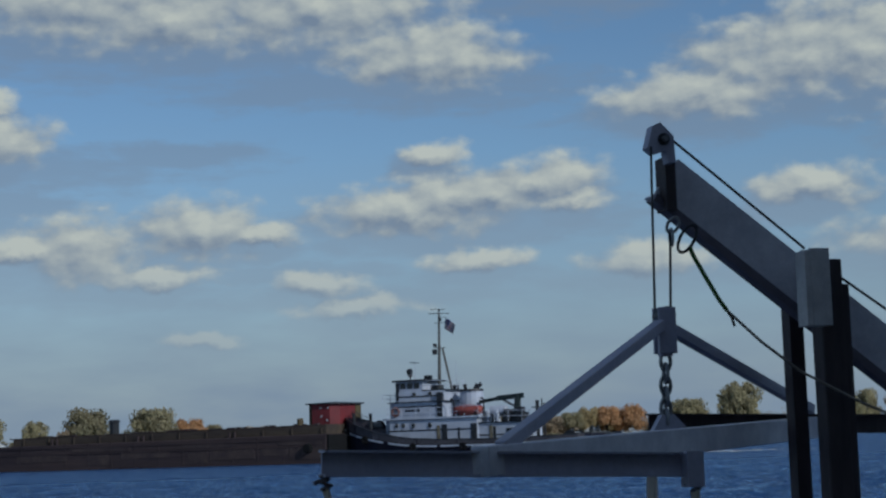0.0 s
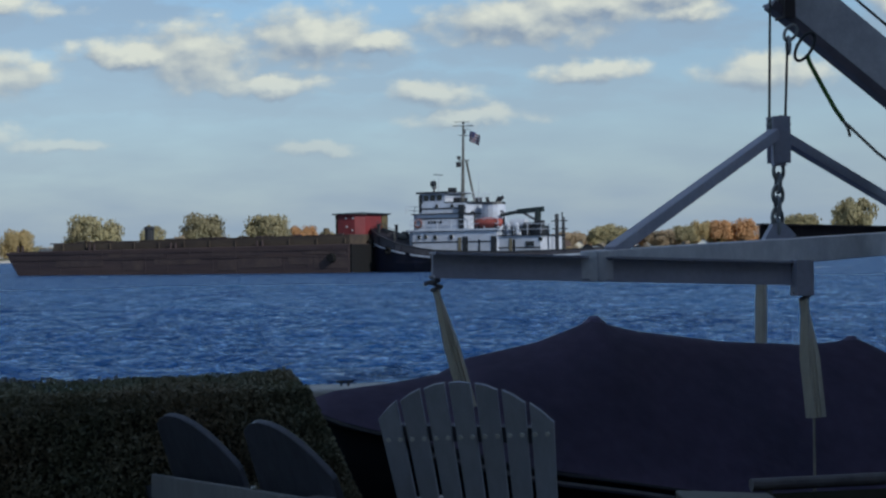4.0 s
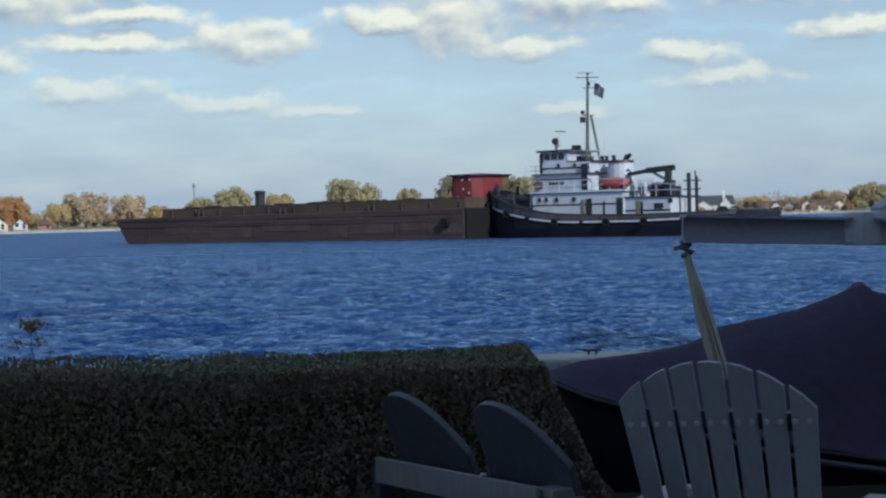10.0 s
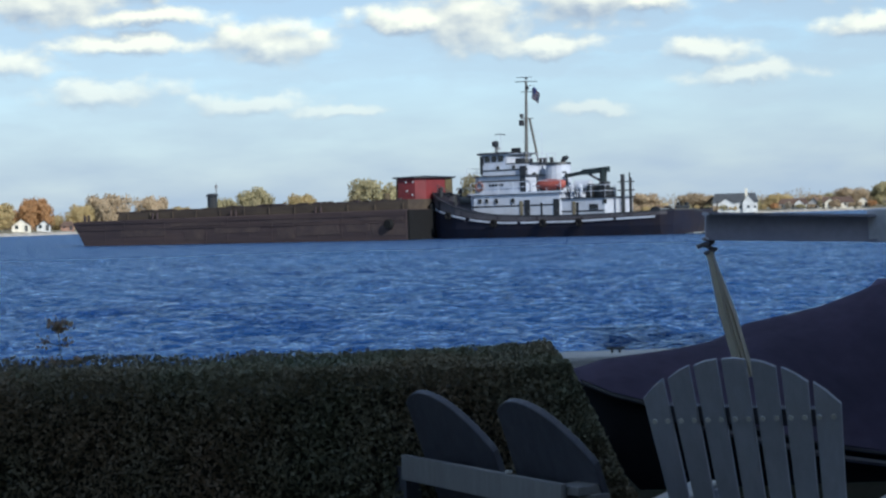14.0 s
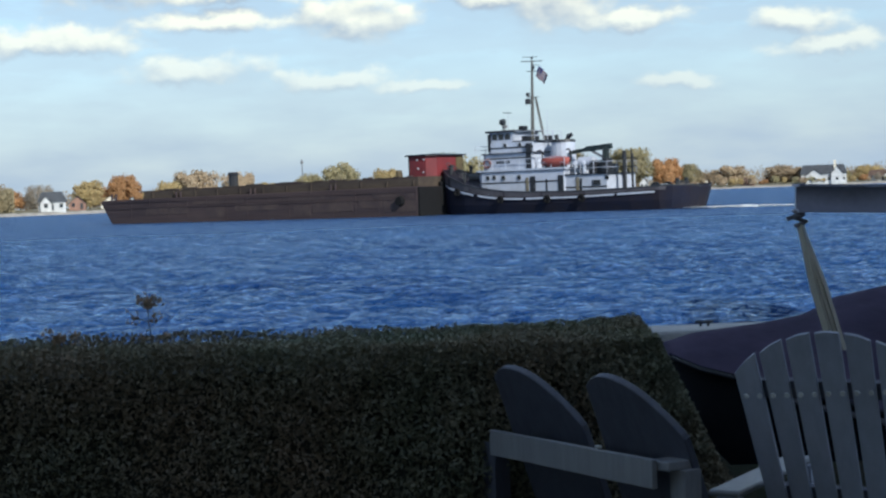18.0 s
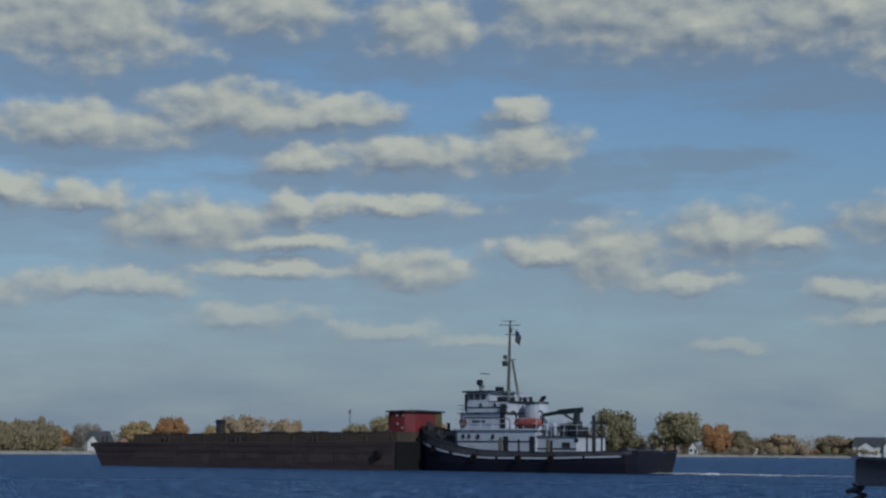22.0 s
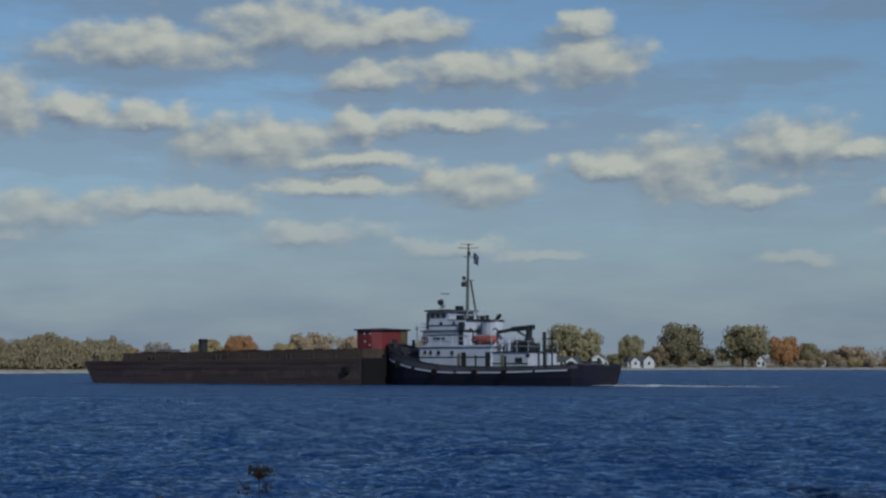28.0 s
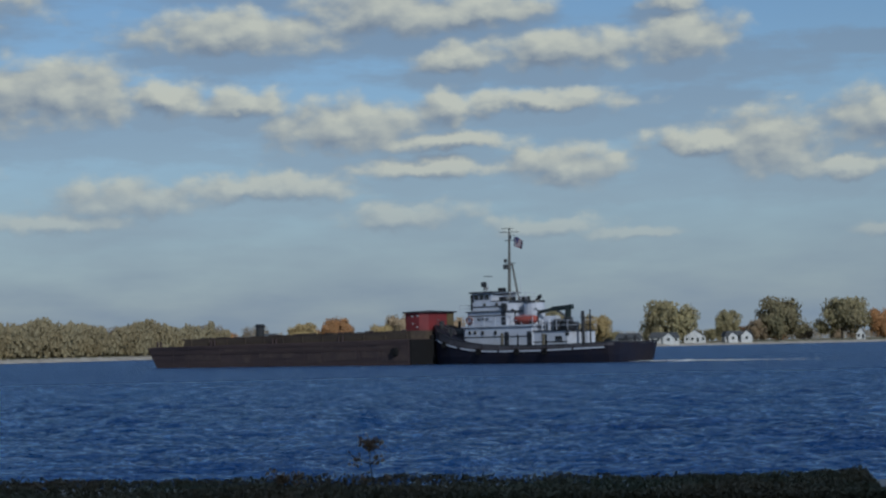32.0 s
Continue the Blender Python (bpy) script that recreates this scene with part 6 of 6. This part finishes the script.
def build_chair(m, label):
    """It faces along +y; the back leans towards -y."""
    root = thing("adirondack_chair", m, label, "chair", "garden chairs")
    lean = pose(0, 0.0, 0.24, 21, 0, 0)
    fan_back(root, 7, 0.333, 0.289, 0.742, 0.148, lean, 0.0085)
    for s in (-1, 1):
        bm = bmesh.new()
        prism(bm, [(-0.26, 0.395), (-0.26, 0.415), (0.46, 0.425), (0.46, 0.405)], -0.055, 0.055)
        soften(bm, 0.006, 1)
        turn = pose(s * 0.36, 0.0, 0.0, 0, 0, 90)
        for v in bm.verts:
            v.co = turn @ v.co
        # the armrest's shade is in its darker grey
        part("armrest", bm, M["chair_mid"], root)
        bm = bmesh.new()
        box(bm, s * 0.30 - 0.012, s * 0.30 + 0.012, 0.36, 0.44, 0.0, 0.405)
        part("front_leg", bm, M["chair"], root)
        bm = bmesh.new()
        prism(bm, [(-0.42, 0.0), (-0.30, 0.0), (0.44, 0.13), (0.44, 0.21), (0.34, 0.21)], -0.012, 0.012)
        for v in bm.verts:
            v.co = pose(s * 0.27, 0, 0, 0, 0, 90) @ v.co
        part("side_rail", bm, M["chair"], root)
        bm = bmesh.new()
        box(bm, s * 0.345 - 0.04, s * 0.345 + 0.04, -0.26, -0.235, 0.2, 0.395)
        part("arm_brace", bm, M["chair"], root)
    bm = bmesh.new()
    box(bm, -0.30, 0.30, -0.06, -0.035, 0.2, 0.25)
    part("rear_crosspiece", bm, M["chair"], root)
    for k in range(6):
        bm = bmesh.new()
        y = 0.02 + k * 0.085
        box(bm, -0.26, 0.26, y, y + 0.078, 0.13 + 0.016 * k, 0.15 + 0.016 * k)
        part("seat_slat", bm, M["chair"], root)
    return root


def build_settee(m, label):
    root = thing("adirondack_settee", m, label, "settee", "garden chairs")
    for c in (-0.245, 0.245):
        # one arched board: a short shoulder, then a long falling curve
        arch = [(-0.16, 0.0), (0.245, 0.0), (0.259, 0.36), (0.258, 0.425)]
        arch += [(x, 0.633 - 2.13 * (x + 0.05) ** 2) for x in [0.25 - 0.03 * k for k in range(11)]]
        arch += [(x, 0.633 - 5.5 * (x + 0.05) ** 2) for x in (-0.08, -0.105, -0.125, -0.138)]
        bm = bmesh.new()
        prism(bm, arch, -0.014, 0.014)
        soften(bm, 0.004, 2)
        lean = pose(c, 0.0, 0.2, 22, 0, 0)
        for v in bm.verts:
            v.co = lean @ v.co
        part("backrest", bm, M["chair_dark"], root)
    bm = bmesh.new()
    prism(bm, [(-0.385, 0.466), (0.445, 0.437), (0.445, 0.533), (-0.385, 0.556)], -0.262, -0.238)
    soften(bm, 0.004, 2)
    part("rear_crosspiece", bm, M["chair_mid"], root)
    for s in (-1, 1):
        bm = bmesh.new()
        box(bm, s * 0.46 - 0.055, s * 0.46 + 0.055, -0.02, 0.3, 0.308, 0.33)
        soften(bm, 0.006, 2)
        part("armrest", bm, M["chair_dark"], root)
        bm = bmesh.new()
        box(bm, s * 0.445 - 0.05 if s > 0 else -0.4, s * 0.445 + 0.05 if s > 0 else -0.34, -0.236, -0.11, 0.495, 0.525)
        soften(bm, 0.004, 2)
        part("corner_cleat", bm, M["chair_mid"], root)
        # shade put in by colour: left brace darkest, right brace half as dark
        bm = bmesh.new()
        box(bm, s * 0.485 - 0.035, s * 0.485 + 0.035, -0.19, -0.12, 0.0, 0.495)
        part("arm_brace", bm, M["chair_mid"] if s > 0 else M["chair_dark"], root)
        bm = bmesh.new()
        box(bm, s * 0.43 - 0.012, s * 0.43 + 0.012, 0.2, 0.3, 0.0, 0.308)
        part("front_leg", bm, M["chair_dark"], root)
        bm = bmesh.new()
        prism(bm, [(-0.42, 0.0), (-0.30, 0.0), (0.30, 0.18), (0.30, 0.26), (0.22, 0.26)], -0.012, 0.012)
        for v in bm.verts:
            v.co = pose(s * 0.4, 0, 0, 0, 0, 90) @ v.co
        part("side_rail", bm, M["chair_dark"], root)
    # two near-white heads stand for highlights on the rail's top edge
    for x in (-0.33, 0.18):
        bm = bmesh.new()
        rod(bm, (x, -0.25, 0.543), (x, -0.25, 0.552), 0.012, seg=8)
        part("screw", bm, M["screw"], root)
    # seat slats carry their shade in the darkest grey
    for k in range(6):
        bm = bmesh.new()
        y = 0.02 + k * 0.085
        box(bm, -0.42, 0.42, y, y + 0.078, 0.13 + 0.02 * k, 0.15 + 0.02 * k)
        part("seat_slat", bm, M["chair_dark"], root)
    return root


build_chair(pose(1.2545, 5.57, 0, 0, 0, -30.8), "grey slatted garden chair facing the river")
build_settee(pose(0.517, 5.98, 0, 0, 0, -52.6), "grey twin-backed garden settee beside the hedge")


# ---- clipped hedge ----
def build_hedge():
    root = thing("hedge", Matrix.Identity(4), "clipped hedge in brown and green leaf beside the water", "hedge")
    rng = random.Random(4)
    x0, x1, y0, y1, zt = -7.5, 0.70, 6.25, 7.15, 0.86
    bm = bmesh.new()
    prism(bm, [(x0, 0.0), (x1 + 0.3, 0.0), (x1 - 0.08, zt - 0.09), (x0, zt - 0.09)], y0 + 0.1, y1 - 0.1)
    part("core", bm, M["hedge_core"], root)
    vs, fs = [], []

    def leaves(p, s):
        a = Vector((rng.uniform(-1, 1), rng.uniform(-1, 1), rng.uniform(-0.4, 1))).normalized()
        b = a.orthogonal().normalized()
        q = a.cross(b)
        t = rng.uniform(0, 6.283)
        b, q = b * math.cos(t) + q * math.sin(t), q * math.cos(t) - b * math.sin(t)
        n = len(vs)
        vs.extend((p - b * s, p + q * s * 0.45 + a * s * 0.1, p + b * s, p - q * s * 0.45 + a * s * 0.1))
        fs.append((n, n + 1, n + 2, n + 3))

    def swell(x, y):
        return 0.028 * noise.noise((x * 2.1, y * 2, 0)) + 0.02 * noise.noise((x * 9, y * 9, 3))

    for k in range(70000):
        x, y = x1 - (x1 - x0) * rng.random() ** 1.25, rng.uniform(y0, y1)
        leaves(Vector((x, y, zt + swell(x, y) - 0.1 * rng.random() ** 2)), rng.uniform(0.006, 0.0145))
    for k in range(115000):
        z = zt * rng.random() ** 0.6
        edge = x1 + 0.45 * (zt - z)
        x = edge - (edge - x0) * rng.random() ** 1.25
        leaves(Vector((x, y0 + 1.6 * swell(x, z) + 0.12 * rng.random() ** 2, z)), rng.uniform(0.006, 0.0155))
    for k in range(16000):
        y, z = rng.uniform(y0, y1), zt * rng.random()
        leaves(Vector((x1 - 0.12 * rng.random() + swell(y, z) + 0.45 * (zt - z), y, z)), rng.uniform(0.009, 0.022))
    me = bpy.data.meshes.new("leaves")
    me.from_pydata(vs, [], fs)
    me.materials.append(M["hedge"])
    ob = new("leaves", me)
    ob.parent = root
    tagged(ob, kind="stuff")


build_hedge()


def weed(x, y, z, height, seed, label):
    rng = random.Random(seed)
    root = thing("weed", pose(x, y, z), label, "plant", "weeds in the hedge")
    bm = bmesh.new()
    p = Vector((0, 0, -0.25))
    tips = []
    for i in range(6):
        q = p + Vector((rng.uniform(-0.012, 0.016), rng.uniform(-0.01, 0.01), (height + 0.25) / 6))
        rod(bm, p, q, 0.0045 - 0.0005 * i, seg=5)
        p = q
        if i > 1:
            for s in (-1, 1):
                t = p + Vector((s * rng.uniform(0.02, 0.06), rng.uniform(-0.03, 0.03), rng.uniform(0.01, 0.05)))
                rod(bm, p, t, 0.002, seg=4)
                tips.append(t)
    part("stem", bm, M["stem"], root)
    bm = bmesh.new()
    for t in tips + [p] * 5:
        for k in range(22):
            leaf(bm, t + Vector((rng.gauss(0, 0.012), rng.gauss(0, 0.012), rng.gauss(0, 0.012))), rng.uniform(0.004, 0.009), rng)
    tagged(part("seed_head", bm, M["seed"], root), kind="stuff")


weed(-1.28, 7.0, 0.8, 0.2, 1, "dry weed with ragged seed heads sticking out of the hedge")
weed(-1.62, 6.9, 0.8, 0.07, 2, "thin dry weed sticking out of the hedge")


# ---- small things by the slip ----
def build_crate():
    root = thing("dock_box", pose(2.88, 7.45, -0.03, 0, 3, -10), "beige canvas dock box with a dark lettered lid", "box")
    bm = bmesh.new()
    box(bm, -0.22, 0.22, -0.16, 0.16, 0.0, 0.14)
    soften(bm, 0.012)
    part("body", bm, M["canvas"], root)
    bm = bmesh.new()
    box(bm, -0.235, 0.235, -0.175, 0.175, 0.142, 0.20)
    soften(bm, 0.012)
    lid = part("lid", bm, M["trim"], root)
    for k in range(4):
        bm = bmesh.new()
        box(bm, -0.17 + 0.085 * k, -0.115 + 0.085 * k, -0.179, -0.174, 0.152, 0.19)
        part("letter_bar", bm, M["faded"], lid)
    bm = bmesh.new()
    ring_link(bm, (0.29, -0.02, 0.06), (1, 0, 0), (0, 0, 1), 0.055, 0.075, 0.012)
    part("handle", bm, M["rope_pale"], root)


def build_rail():
    root = thing("slip_rail", Matrix.Identity(4), "low grey pipe rail along the slip", "rail")
    bm = bmesh.new()
    rod(bm, (3.3, 8.2, 0.11), (7.4, 8.35, 0.11), 0.035, seg=12)
    part("pipe", bm, M["faded"], root)
    for x in (3.4, 4.7, 6.0, 7.3):
        bm = bmesh.new()
        rod(bm, (x, 8.2 + (x - 3.3) * 0.0366, 0.0), (x, 8.2 + (x - 3.3) * 0.0366, 0.11), 0.02, seg=10)
        part("foot", bm, M["faded"], root)


def build_cleat(x):
    root = thing("cleat", pose(x, 13.6, 0.29), "dark iron mooring cleat on the seawall", "cleat")
    bm = bmesh.new()
    rod(bm, (-0.07, 0, 0.035), (0.07, 0, 0.035), 0.01, seg=8)
    part("horn", bm, M["trim"], root)
    for s in (-0.03, 0.03):
        bm = bmesh.new()
        rod(bm, (s, 0, 0), (s, 0, 0.035), 0.01, seg=8)
        part("leg", bm, M["trim"], root)


build_crate()
build_rail()
build_cleat(1.88)


# ---- what moves ----
TOW = [(0.0, 46.7, 174.9, 42.0), (1.0, 44.2, 175.5, 42.0), (4.0, 37.7, 177.0, 42.0), (4.5, 36.7, 177.2, 42.0), (6.5, 29.1, 161.9, 40.6)]


def tow_pose(x, y, heading):
    """x forward along the way it goes: to the left and away."""
    return pose(x, y, WATER, 0, 0, 180 - heading)


def motions():
    rows = [(t, tow_pose(x, y, h)) for t, x, y, h in TOW]
    for k in range(7, 33):
        u = (k - 17) / 10
        rows.append((float(k), tow_pose(9.33 - 18.75 * u + 0.1 * u * u - 0.75 * math.exp(-((k - 27.8) / 1.9) ** 2), 173.8 + 14.0 * u + 2.42 * u * u, 38.36 - 2.28 * u)))
    for ob in (barge, tug, wake):
        walk(ob, rows)
    walk(water, [(0.0, pose(-5, 0, 0)), (32.0, pose(5, 1.5, 0))])
    # the flag swings in the wind
    swing = [(0.5 * k, pose(-1.1, 0, 14.6, 0, -22 + 9 * math.sin(k * 1.7), 12 * math.sin(k * 1.1) - 20)) for k in range(65)]
    walk(flag, swing)


motions()
